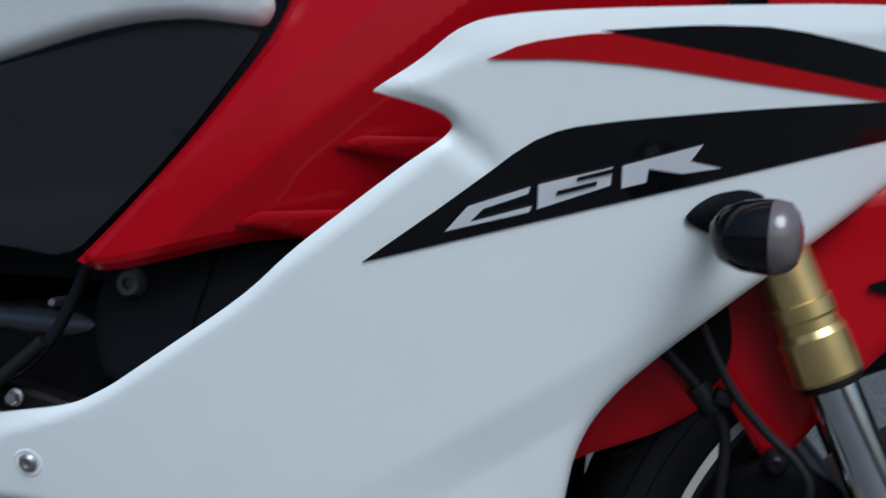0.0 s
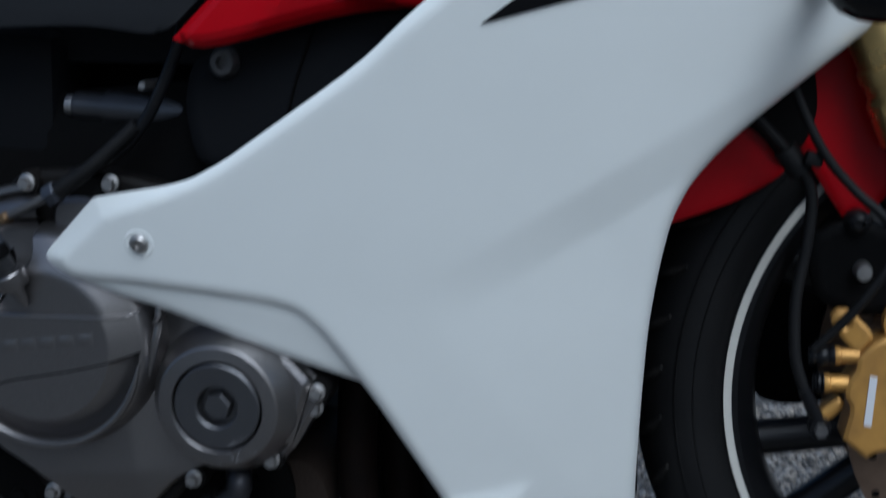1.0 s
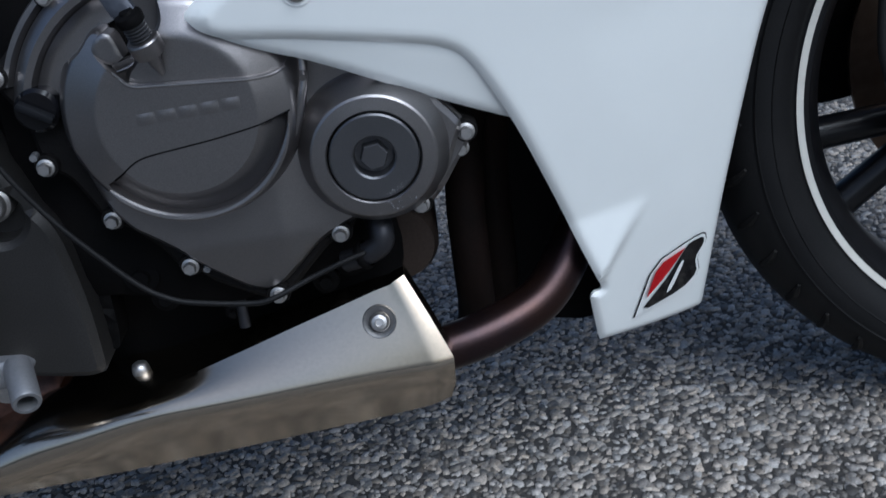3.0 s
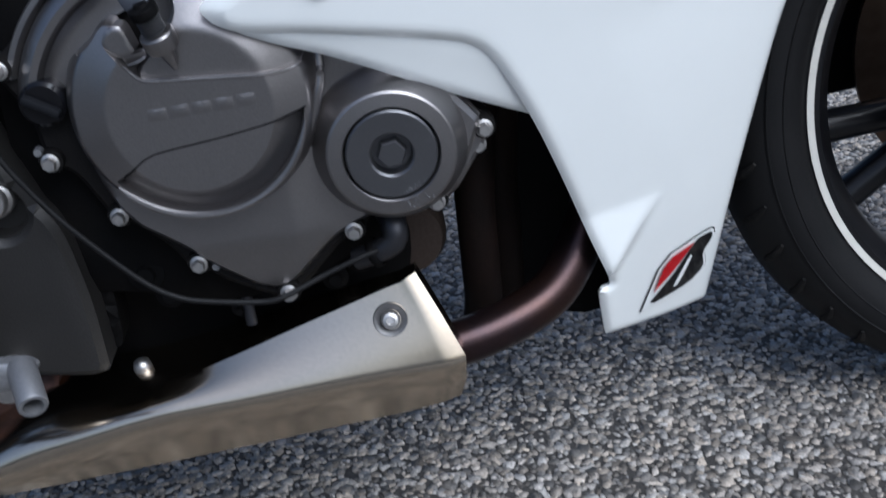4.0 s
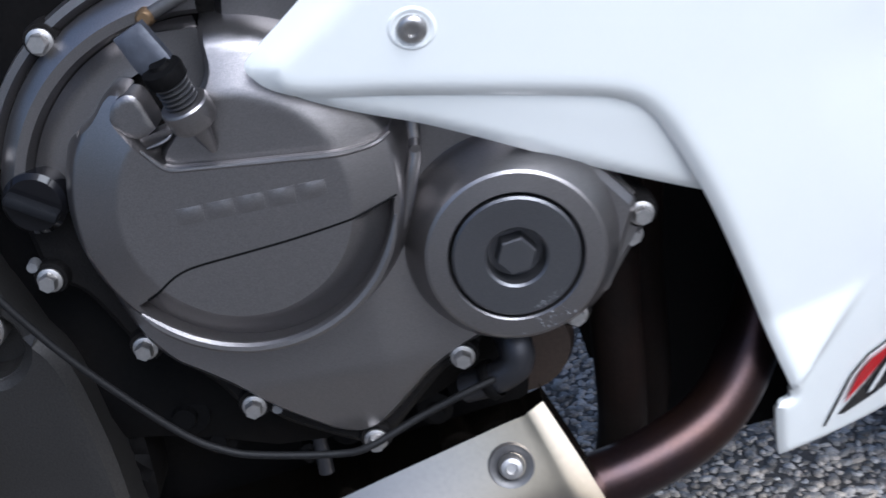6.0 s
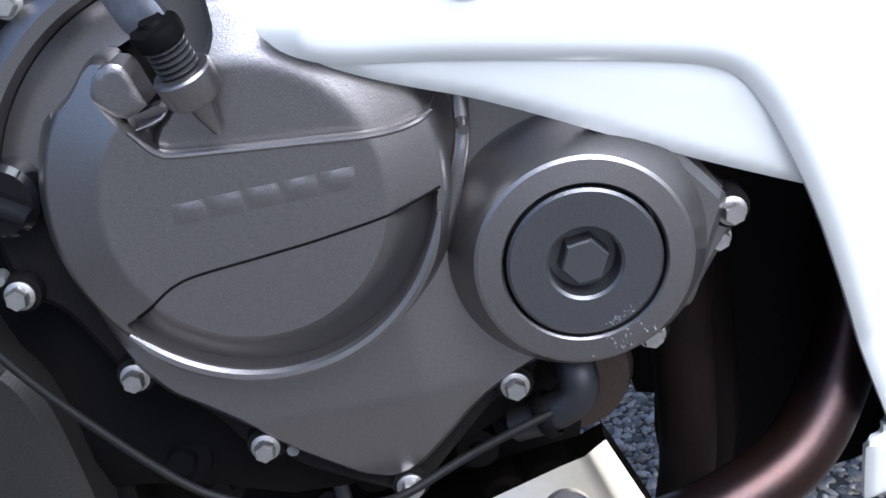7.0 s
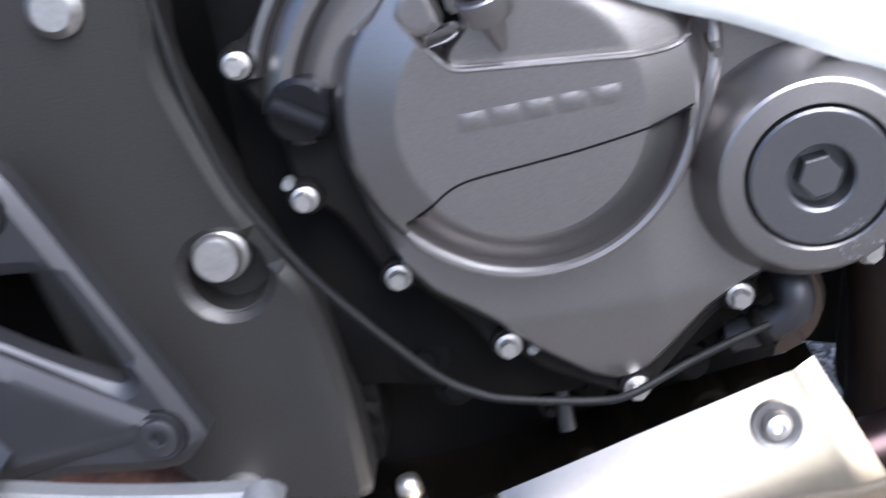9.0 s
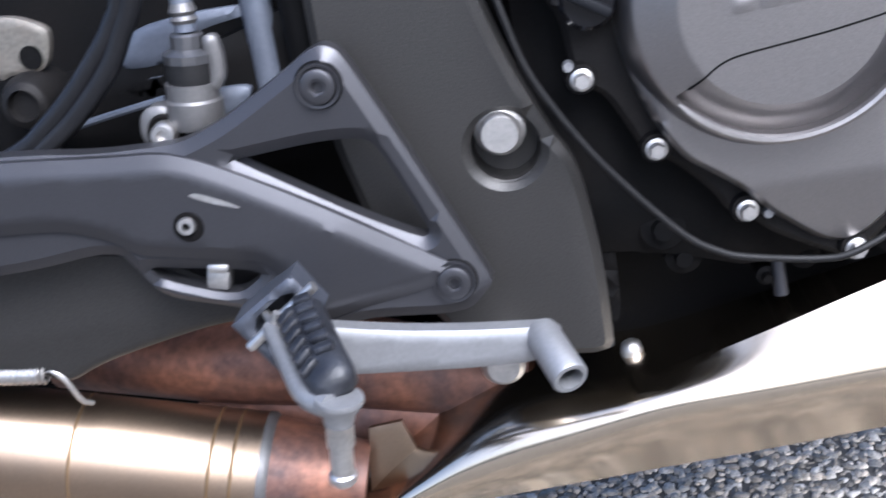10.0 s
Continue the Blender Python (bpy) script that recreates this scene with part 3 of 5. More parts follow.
def front_wheel():
    hub = part("front_wheel", lathe([(.0, -.05), (.018, -.05), (.022, -.045), (.03, -.043), (.034, -.03), (.034, .03), (.03, .043), (.018, .05), (0, .05)], AX, seg=32),
               RIMBLACK, bike, "black cast front wheel hub")
    tyre = [(.236, -.040), (.2395, -.047), (.248, -.056), (.266, -.0605), (.284, -.054), (.296, -.040), (.304, -.022), (.308, 0)]
    tyre = tyre + [(r, -y) for r, y in tyre[-2::-1]]
    tread = part("tyre", lathe(tyre, AX, seg=120), RUBBER, hub, "worn black sports tyre")
    # slanted tread cuts, laid as thin ribs beside the cut
    for k in range(44):
        a = 2 * math.pi * k / 44
        pts = []
        for r, y, da in ((.2865, -.0525, 0), (.2945, -.043, .035), (.302, -.029, .06)):
            pts.append((AX[0] + r * math.cos(a + da), AX[1] + y, AX[2] + r * math.sin(a + da)))
        part("tread_bar", tube(pts, [.0016, .0042, .0030], 6, 3), DUSTY, tread)
    part("rim", lathe([(.228, -.0475), (.2385, -.0475), (.2410, -.0455), (.2400, -.043), (.236, -.040), (.226, -.038), (.222, -.030), (.219, -.02), (.219, .02), (.222, .030), (.226, .038),
                       (.2395, .047), (.228, .0475), (.213, .03), (.212, -.02), (.216, -.034)], AX, seg=120, closed=True), RIMBLACK, hub, "gloss black rim")
    for r, y in ((.2625, -.0602), (.2760, -.0582)):
        part("sidewall_ridge", lathe([(r - .0010, y + .0008), (r, y - .0003), (r + .0010, y + .0008)], AX, seg=120), RUBBER, tread)
    part("rim_stripe", lathe([(.2325, -.0482), (.2385, -.0484), (.2385, -.0474), (.2325, -.0472)], AX, seg=120, closed=True), TAPE, hub, "white rim stripe")
    for k in range(6):
        a = radians(20 + 60 * k)
        c, s = math.cos(a), math.sin(a)
        for side in (-1, 1):
            b = a + side * .17
            part("spoke", tube([(AX[0] + .03 * c, side * .0, AX[2] + .03 * s), (AX[0] + .11 * math.cos(a + side * .08), .0, AX[2] + .11 * math.sin(a + side * .08)),
                                (AX[0] + .216 * math.cos(b), 0, AX[2] + .216 * math.sin(b))], [.020, .0135, .0150], 10, 4), RIMBLACK, hub, "black cast spoke")
    disc = part("brake_disc", lathe([(.118, -.066), (.152, -.066), (.152, -.071), (.118, -.071)], AX, seg=90, closed=True), DISC, hub, "heat-browned brake disc")
    for k in range(30):
        a = 2 * math.pi * k / 30
        r = (.127, .136, .144)[k % 3]
        part("disc_hole", lathe([(0, -.0714), (.0032, -.0714), (.0032, -.07)], (AX[0] + r * math.cos(a), 0, AX[2] + r * math.sin(a)), seg=10), DARK, disc)
    part("brake_disc", lathe([(.050, .066), (.152, .066), (.152, .071), (.050, .071)], AX, seg=90, closed=True), DISC, hub, "heat-browned far brake disc")
    part("disc_carrier", lathe([(.03, -.058), (.06, -.06), (.119, -.066), (.119, -.0695), (.06, -.066), (.03, -.064)], AX, seg=48, closed=True), RIMBLACK, hub, "black disc carrier")


front_wheel()


def fork_leg(y):
    top, low = Vector((.397, y, .74)), Vector((.533, y, .335))
    at = lambda z: top + (low - top) * ((top.z - z) / (top.z - low.z))
    leg = part("fork_leg", turned([(.0, 0), (.0205, 0), (.0205, 1), (0, 1)], at(.76), at(.565)), GOLD, bike, "gold anodised fork tube")
    part("collar", turned([(.0205, 0), (.0222, .02), (.0222, .2), (.0212, .24), (.0212, .36), (.0238, .45), (.0238, .96), (.0228, 1), (0, 1)], at(.572), at(.520), 32), GOLD, leg,
         "gold stepped fork collar", angle=12)
    part("seal", turned([(.0218, 0), (.0222, .5), (.0205, 1), (0, 1)], at(.5215), at(.515)), RUBBER, leg, "black rubber dust seal")
    part("slider", turned([(.0172, 0), (.0172, 1)], at(.518), at(.37)), SLIDER, leg, "polished fork slider")
    part("fork_foot", turned([(.0, 0), (.026, 0), (.028, .2), (.027, .7), (.022, 1), (0, 1)], at(.385), (AX[0] - .012, y, AX[2])), DARK, leg, "black fork foot")


fork_leg(-.098)
fork_leg(.098)


def caliper():
    body = part("brake_caliper", panel([(.4278, .3680), (.4379, .3775), (.4470, .3815), (.4640, .3815), (.4690, .372), (.4690, .318), (.4630, .3000), (.4399, .2985), (.4312, .2938), (.4312, .2938), (.4162, .3081), (.4162, .3081), (.4228, .3307), (.4184, .3403), (.4204, .3500), (.4268, .3590)],
                                       lambda x, z: -.112 + .10 * max(0, .428 - x), .026, .003, (.0025, .0018, 1.2), rounds=1, rows=1), CALIPER, bike, "gold-painted brake caliper", angle=25)
    part("mount_tab", panel([(.4098, .3962), (.4150, .4025), (.4235, .4022), (.4300, .3948), (.4368, .3870), (.4392, .3815), (.4330, .3740), (.4270, .3675), (.4240, .3743), (.4160, .3839)], -.1085, .008, .003, (.0016, .0012, 1.2),
                            [[(.4205 + .0027 * math.cos(t), .3925 + .0027 * math.sin(t)) for t in np.linspace(0, 6.283, 13)[:-1]]], rounds=1, rows=1), CALIPER, body, "gold mounting tab with a hole", angle=25)
    part("rear_tab", panel([(.446, .392), (.452, .402), (.466, .404), (.474, .392), (.470, .378), (.448, .378)], -.104, .010, .003, (.0016, .0012, 1.2), rounds=1, rows=1), CALIPER, body, "gold mounting tab")
    for x0, x1, x2, z in ((.3950, .4125, .4290, .3688), (.3975, .4045, .4220, .3487)):
        part("guide_pin", turned([(0, 0), (.0060, 0), (.0066, .05), (.0066, .26), (.0056, .30), (.0056, 1), (0, 1)], (x1 - .001, -.104, z), (x2, -.104, z - .001)), CALIPER, body, "gold guide pin")
        part("rubber_boot", turned([(0, 0), (.0056, .02), (.0066, .14), (.0056, .28), (.0072, .42), (.0072, .66), (.0060, .76), (.0076, .9), (.0076, 1), (0, 1)], (x0, -.104, z + .0005), (x1, -.104, z)), HOSE, body, "ribbed black rubber boot")
    part("bridge", panel([(.4000, .3245), (.4080, .3310), (.4160, .3370), (.4200, .3310), (.4120, .3220), (.4040, .3185)], -.103, .014, .003, (.003, .002, 1.5), rows=1), CALIPER, body, "gold bridge arm")
    banjo = part("banjo_fitting", join(turned([(0, 0), (.0070, 0), (.0078, .2), (.0078, .8), (.0070, 1), (0, 1)], (.4010, -.110, .3160), (.4010, -.096, .3160), 20), turned([(.0044, 0), (.0054, .4), (.0046, 1), (0, 1)], (.4010, -.104, .319), (.391, -.106, .345), 16)), HOSE, body, "black hose fitting")
    part("bolt", lathe([(0, -.116), (.0046, -.116), (.0050, -.113), (.0050, -.108)], (.4010, 0, .3160), seg=6), CASTGREY, banjo)
    part("mark_bar", panel([(.4300, .3190), (.4300, .3190), (.4351, .3181), (.4351, .3181), (.4400, .3540), (.4400, .3540), (.4350, .3550), (.4350, .3550)], -.1128, .0006, .003, (0, 0, 1), rounds=1), SILVER_FILM, body, "pale lettering bar")
    # Far caliper outline enlarged in near-black to stand for the shade about it.
    part("far_caliper_shade", panel([(.378, .448), (.4046, .472), (.470, .450), (.470, .285), (.440, .272), (.398, .268), (.372, .276), (.364, .312), (.366, .370)], .078, .03, .006, (.005, .004, 1.5)), DARK, bike, "near-black sheet for the far caliper and the shade round it")


caliper()


def fender():
    prof = [(.292, -.072), (.31, -.071), (.326, -.058), (.332, -.03), (.334, 0), (.332, .03), (.326, .058), (.31, .071), (.292, .072), (.289, .070), (.307, .068), (.322, .056), (.328, .03),
            (.33, 0), (.328, -.03), (.322, -.056), (.307, -.068), (.289, -.070)]
    red = part("front_fender", lathe(prof, AX, seg=48, start=38, sweep=103, closed=True), RED, bike, "glossy red front fender")
    part("fender_side", panel([(.375, .545), (.392, .525), (.4245, .462), (.4345, .4545), (.452, .470), (.505, .53), (.57, .575), (.60, .62), (.55, .65), (.44, .63)],
                              lambda x, z: -.074 - .02 * max(0, z - .5), .004, .006, (.006, .004, 2)), RED, red, "red fender side piece")
    part("fender_side", panel([(.285, .455), (.302, .4635), (.325, .4700), (.35, .4775), (.370, .4865), (.388, .497), (.41, .53), (.37, .565), (.31, .53)], -.0725, .004, .004, (.0034, .002, 2), rows=1), RED, red, "red fender side piece")
    part("fender_vent", panel([(.497, .578), (.52, .584), (.53, .577), (.512, .571)], -.079, .001, .004, (0, 0, 1)), DARK, red, "black slot")
    part("bolt", lathe([(0, -.012), (.0032, -.012), (.0038, -.015), (.0070, -.013), (.0088, -.009), (.0092, 0)], (.4342, -.076, .4595), seg=24), HOSE, red, "black button bolt")
    # flaring wings of the nose behind the fork
    part("brake_hose", tube([(.378, -.12, .60), (.393, -.115, .551), (.408, -.115, .515), (.427, -.115, .488), (.447, -.118, .466), (.452, -.12, .445), (.430, -.118, .41), (.398, -.110, .375)], .0034), RUBBER, bike, "black brake hose")
    part("brake_hose", tube([(.35, -.1, .56), (.372, -.1, .533), (.390, -.1, .509), (.401, -.1, .485), (.397, -.1, .45), (.388, -.102, .41), (.386, -.105, .37), (.391, -.106, .345)], .0042), RUBBER, bike, "black brake hose")
    # Added sheet: darkens the space between fairing edge and fork like shade.
    part("fork_shade_sheet", panel([(.352, .540), (.372, .524), (.3865, .5004), (.4045, .5230), (.4110, .545), (.405, .60), (.385, .61)], lambda x, z: -.079 - .03 * max(0, z - .52), .004, .006, (.003, .002, 1.5), rows=1), DARK, bike, "near-black sheet added as shade behind the fork")
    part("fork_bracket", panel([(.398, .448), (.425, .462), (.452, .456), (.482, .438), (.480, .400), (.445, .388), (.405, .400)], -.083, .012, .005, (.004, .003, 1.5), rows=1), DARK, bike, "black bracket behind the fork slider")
    part("bracket_bolt", lathe([(0, -.0045), (.0050, -.0045), (.0062, -.003), (.0066, 0), (.0066, .012)], (.4360, -.090, .4248), seg=24), STEEL, bike, "bright round bracket bolt")
    part("hose_clamp", join(turned([(0, 0), (.0085, 0), (.0085, 1), (0, 1)], (.384, -.1, .517), (.395, -.1, .5)), block((.012, .012, .01), pose(.402, -.108, .51, 0, 20, 0))), RUBBER, bike, "black hose clamp")


fender()


# ---- engine ----
def flange_bolt(x, z, y, parent, mat=None, r=.0061):
    bm = lathe([(r, 0), (r, -.0014), (r * .72, -.0022), (r * .70, -.0022)], (x, y, z), seg=20)
    head = lathe([(r * .76, -.002), (r * .75, -.0058), (r * .66, -.0068), (0, -.0068)], (x, y, z), seg=6, start=17 + 40 * ((x * 977) % 1))
    return part("bolt", join(bm, head), mat or STEEL, parent, angle=30)


DOME = (-.1180, .4355)
STEP = [(-.1560, .4900), (-.1590, .4860), (-.1595, .4835), (-.1588, .4811), (-.1513, .4711), (-.1463, .4647), (-.1432, .4617), (-.1387, .4600), (-.124, .4586), (-.109, .4573), (-.0898, .4557), (-.070, .4541), (-.058, .4535),
        (-.051, .4545), (-.0462, .4558), (-.0442, .4580), (-.0438, .4610)]
SWOOSH_KNOTS = [(-.20, .384), (-.1708, .3972), (-.1631, .4017), (-.1540, .4089), (-.1459, .4122), (-.1354, .4136), (-.1187, .4152), (-.098, .4174), (-.0772, .4205), (-.0606, .4236), (-.0475, .4268), (0, .44)]
_x = np.linspace(-.20, 0, 101)
_z = np.interp(_x, [p[0] for p in SWOOSH_KNOTS], [p[1] for p in SWOOSH_KNOTS])
SWOOSH = list(zip(_x[5:-5], np.convolve(_z, np.hanning(9) / np.hanning(9).sum(), mode="same")[5:-5]))


def dome_depth(x, z):
    """Clutch dome: a flat round face, and a sunk crescent below the swoosh line with a lip round it."""
    r = math.hypot(x - DOME[0], z - DOME[1])
    if r < .0512:
        y = -.2364
    elif r < .0715:
        y = -.2364 + .0085 * (r - .0512) / .0203
    elif r < .0775:
        y = -.2279 + .0105 * ((r - .0715) / .0060) ** 1.3
    else:
        y = -.2174 + .0120 * (r - .0775) / .0028
    below = np.interp(x, [p[0] for p in SWOOSH], [p[1] for p in SWOOSH]) - z
    if below > 0 and .0512 < r < .0708:
        sunk = -.2364 + .0150 * (r - .0512) / .0168 if r < .0680 else -.2214 - .0085 * min(1, (r - .0680) / .0014)
        k = min(1, below / .0018)
        y = max(y, y * (1 - k) + sunk * k)
    return y


def dome_rows():
    out = []
    for r in (.0498, .0512, .0526, .0570, .0620, .0668, .0680, .0687, .0694, .0706, .0715, .0728, .0742, .0758, .0775, .0790):
        n = 264
        out += [(DOME[0] + r * math.cos(2 * math.pi * i / n), DOME[1] + r * math.sin(2 * math.pi * i / n)) for i in range(n)]
    px, pz = [p[0] for p in SWOOSH], [p[1] for p in SWOOSH]
    for d in (.0004, -.0002, -.0018):
        out += [(x, float(np.interp(x, px, pz)) + d) for x in np.arange(-.1945, -.038, .0016) if math.hypot(x - DOME[0], np.interp(x, px, pz) + d - DOME[1]) < .0885]
    return out


def cover_depth(x, z):
    """The cover is proud at the dome's foot and slants back below it towards its bolted flange."""
    side = max(0, min(1, (-.020 - x) / .05)) * max(0, min(1, (x + .200) / .02))
    rise = max(0, min(1, (z - .290) / .046)) * max(0, min(1, (.425 - z) / .03))
    return -.2035 - .0125 * side * rise


def engine():
    # Case colour is near-black, standing in for the shade round the covers.
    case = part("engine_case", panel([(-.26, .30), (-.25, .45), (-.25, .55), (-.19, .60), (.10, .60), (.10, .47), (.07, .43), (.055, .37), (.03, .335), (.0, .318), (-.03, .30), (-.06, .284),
                                      (-.13, .27), (-.19, .29)], -.178, .33, .02, (.01, .008, 2), rounds=1), DARK, bike, "engine case coloured near-black as if shaded")
    flange = part("crankcase_flange", panel([(.03, .46), (.044, .424), (.058, .400), (.070, .389), (.067, .378), (.055, .366), (.042, .347), (.030, .334), (.018, .332), (.004, .342),
                                        (-.020, .336), (-.029, .320), (-.041, .320), (-.062, .300), (-.078, .284), (-.090, .281), (-.104, .288), (-.128, .302), (-.138, .312), (-.150, .317), (-.158, .332),
                                        (-.178, .353), (-.191, .358), (-.196, .370), (-.208, .395), (-.222, .402), (-.224, .414), (-.226, .44), (-.239, .462), (-.240, .474), (-.226, .484), (-.206, .505),
                                        (-.196, .522), (-.184, .525), (-.153, .534), (-.132, .549), (-.116, .549), (-.065, .545), (.0, .52)], -.1985, .025, .004, (.0034, .003, 1.5), rows=1), FLANGE, bike,
                  "dark crankcase flange with bolt lugs")
    cover = part("clutch_cover", panel([(.03, .46), (.044, .424), (.058, .400), (.066, .389), (.064, .378), (.055, .366), (.042, .347), (.030, .336), (.018, .334), (.004, .342), (-.020, .336), (-.035, .331),
                                        (-.049, .324), (-.062, .312), (-.079, .2955), (-.091, .2915), (-.104, .2965), (-.113, .304), (-.129, .318), (-.143, .335), (-.158, .347), (-.172, .357), (-.186, .380),
                                        (-.194, .402), (-.1995, .430), (-.195, .455), (-.183, .466), (-.160, .468), (-.140, .468), (-.122, .480), (-.112, .497), (-.112, .515), (-.108, .530), (-.085, .530), (-.050, .517), (-.02, .50), (.01, .485)], cover_depth, .03, .004,
                                       (.0034, .0040, 1.5), rows=1), ENGINE, bike, "graphite grey clutch cover")
    c = (DOME[0], 0, DOME[1])
    # lower level of the dome, seen above the step
    rim = [(c[0] + .0800 * math.cos(radians(t)), c[2] + .0800 * math.sin(radians(t))) for t in range(91, -9, -6)]
    part("clutch_dome", panel([(-.119, .5155)] + rim + [(-.045, .432), (-.100, .437), (-.145, .449), (-.145, .466), (-.138, .4725), (-.127, .4835), (-.1195, .4915), (-.1170, .4975), (-.1178, .5065)],
                              lambda x, z: dome_depth(x, max(z, .44)) + .0040, .016, .0030, (.0025, .004, 1.3), rounds=1, rows=1), ENGINE, cover, angle=35)
    # proud face plate below the step, with a horn that rises beside the clutch arm
    a0, a1 = math.atan2(.461 - c[2], -.0438 - c[0]), radians(156) - 2 * math.pi
    rim = [(c[0] + .0802 * math.cos(t), c[2] + .0802 * math.sin(t)) for t in np.linspace(a0, a1, 60)]
    face = STEP + rim + [(-.1865, .4740), (-.1785, .4795), (-.1720, .4835), (-.1680, .4875), (-.1640, .4925), (-.1595, .4955), (-.1545, .4945), (-.1525, .4925)]
    rows = np.array(dome_rows())
    loop = resample(smooth(face, 1), .004)
    rows = rows[inside(rows, loop) & (away(rows, [loop]) > .0044)]
    part("face_plate", panel(face, dome_depth, .018, .0020, (lambda x, z: .0017 if math.hypot(x - DOME[0], z - DOME[1]) < .0750 else .0001, lambda x, z: .0052 if math.hypot(x - DOME[0], z - DOME[1]) < .0750 else 0, 1.0), rounds=1, rows=2,
                             extra=[tuple(p) for p in rows]), ENGINE, cover, angle=38)
    part("pocket", panel([(-.1612, .4850), (-.1585, .4905), (-.1525, .4936), (-.1481, .4922), (-.1461, .4884), (-.1450, .4841), (-.1440, .4809), (-.1430, .4768), (-.1430, .4768), (-.1500, .4728), (-.1560, .4750), (-.1612, .4805)],
                         -.2320, .018, .0018, (.0010, .0010, 1.2), rounds=1, rows=1), ENGINE, cover)
    part("spring_recess", panel([(-.1385, .4745), (-.1425, .479), (-.1405, .497), (-.1475, .504), (-.1490, .512), (-.1165, .511), (-.1150, .500), (-.1180, .4935), (-.1225, .486), (-.1300, .483)], -.2045, .004, .003, (0, 0, 1), rounds=1), ENGINE, cover, "hollow round the spring")
    part("ledge", panel([(-.1512, .4715), (-.1512, .4735), (-.1440, .4752), (-.1400, .4762), (-.1366, .4748), (-.1370, .4722), (-.1453, .4692), (-.1500, .4684)], lambda x, z: -.2310 - .45 * (z - .472), .010, .0016, (.0008, .0005, 1), rounds=1, rows=1), ENGINE, cover)
    part("ledge_bead", tube([(-.1490, -.2322, .4690), (-.1435, -.2318, .4700), (-.1390, -.2312, .4716), (-.1366, -.2304, .4738)], [.0005, .0008, .0008, .0004], 8, 4), ENGINE, cover)
    part("outer_ridge", lathe([(.0860, -.198), (.0880, -.2085), (.0905, -.2120), (.0950, -.2125), (.0995, -.2095), (.1030, -.2045), (.1042, -.195)], (-.1265, 0, .430), seg=72, start=84, sweep=86), ENGINE, cover, "broad rounded ridge beside the dome")
    part("gutter", lathe([(.0700, -.2040), (.0790, -.2030), (.0835, -.2038), (.0872, -.2075)], (-.1265, 0, .430), seg=60, start=86, sweep=84), ENGINE, cover, "smooth hollow between ridge and dome")
    part("ridge_foot", lathe([(.1040, -.1975), (.1075, -.2030), (.1110, -.2025), (.1125, -.195)], (-.1265, 0, .430), seg=60, start=90, sweep=72), ENGINE, cover)
    part("swoosh_groove", tube([(x, dome_depth(x, z + .0008) + .0001, z) for x, z in SWOOSH if -.170 < x < -.048], .0006, 6, 2), DARK, cover)
    part("step_bead", tube([(x + .0004, dome_depth(x, z - .003) + .0003, z - .0014) for x, z in STEP[4:-2]], [.0006] + [.0013] * (len(STEP) - 8) + [.0006], 8, 5), ENGINE, cover)
    part("rim_lip", tube([(c[0] + .0703 * math.cos(radians(a)), -.2312, c[2] + .0703 * math.sin(radians(a))) for a in range(218, 347, 8)], [.0010, .0024] + [.0027] * 13 + [.0020, .0008], 8, 3), ENGINE, cover)
    # maker's mark drawn as raised plain blocks
    for k in range(5):
        x0 = -.1438 + .0137 * k
        z0 = .4330 + .0004 * k
        part("mark_block", panel([(x0, z0), (x0, z0), (x0 + .0120, z0 + .0004), (x0 + .0120, z0 + .0004), (x0 + .0124, z0 + .0082), (x0 + .0124, z0 + .0082), (x0 + .0004, z0 + .0079), (x0 + .0004, z0 + .0079)],
                                 -.2371, .0014, .003, (.0005, .0005, 1), rounds=1), ENGINE, cover, angle=30)
    # strengthening rib between the two rounds
    part("rib", tube([(-.060, -.212, .388), (-.0485, -.2195, .409), (-.0405, -.222, .430), (-.0362, -.220, .445), (-.034, -.214, .475)], [.002, .0028, .0030, .0030, .0032], 10, 5), ENGINE, cover)
    part("stud", turned([(0, 0), (.0022, 0), (.003, .6), (.003, 1)], (-.0360, -.2265, .4455), (-.0360, -.212, .450), 12), ENGINE, cover)

    # round timing cover
    c = (.0002, 0, .3868)
    ring = part("timing_cover", lathe([(.0310, -.216), (.0312, -.2290), (.0320, -.2300), (.0405, -.2290), (.0420, -.2282), (.0500, -.2140), (.0530, -.2060), (.0535, -.195)], c, seg=72), ENGINE, bike, "round graphite timing cover", angle=18)
    part("cover_arm", panel([(.008, .436), (.028, .431), (.043, .418), (.0600, .3965), (.0600, .3935), (.052, .375), (.0440, .3555), (.0410, .3515), (.024, .348), (.0, .36)], lambda x, z: -.2135 - .05 * max(0, .02 - x), .02, .004, (.003, .004, 1.2), rounds=1, rows=1), ENGINE, ring)
    part("cap", lathe([(.0135, -.2255), (.0138, -.2292), (.0150, -.2302), (.0285, -.2302), (.0297, -.2292), (.0300, -.216)], c, seg=64), CAP, ring, "charcoal screw cap", angle=20)
    part("hex_socket", join(lathe([(.0136, -.2262), (.0128, -.221), (0, -.221)], c, seg=40), lathe([(.0100, -.221), (.0096, -.2285), (.0088, -.2294), (0, -.2294)], c, seg=6, start=8)), CAP, ring, angle=25)
    rng = random.Random(3)
    for k in range(70):
        a, r = radians(rng.gauss(291, 11)), rng.choice([rng.uniform(.0322, .0405), rng.uniform(.0250, .0285)])
        x, z = c[0] + r * math.cos(a), c[2] + r * math.sin(a)
        s = .0001 + .0005 * rng.random() ** 2
        flake = lathe([(0, -.2305), (s, -.2303), (s * 1.1, -.2285)], (0, 0, 0), seg=5)
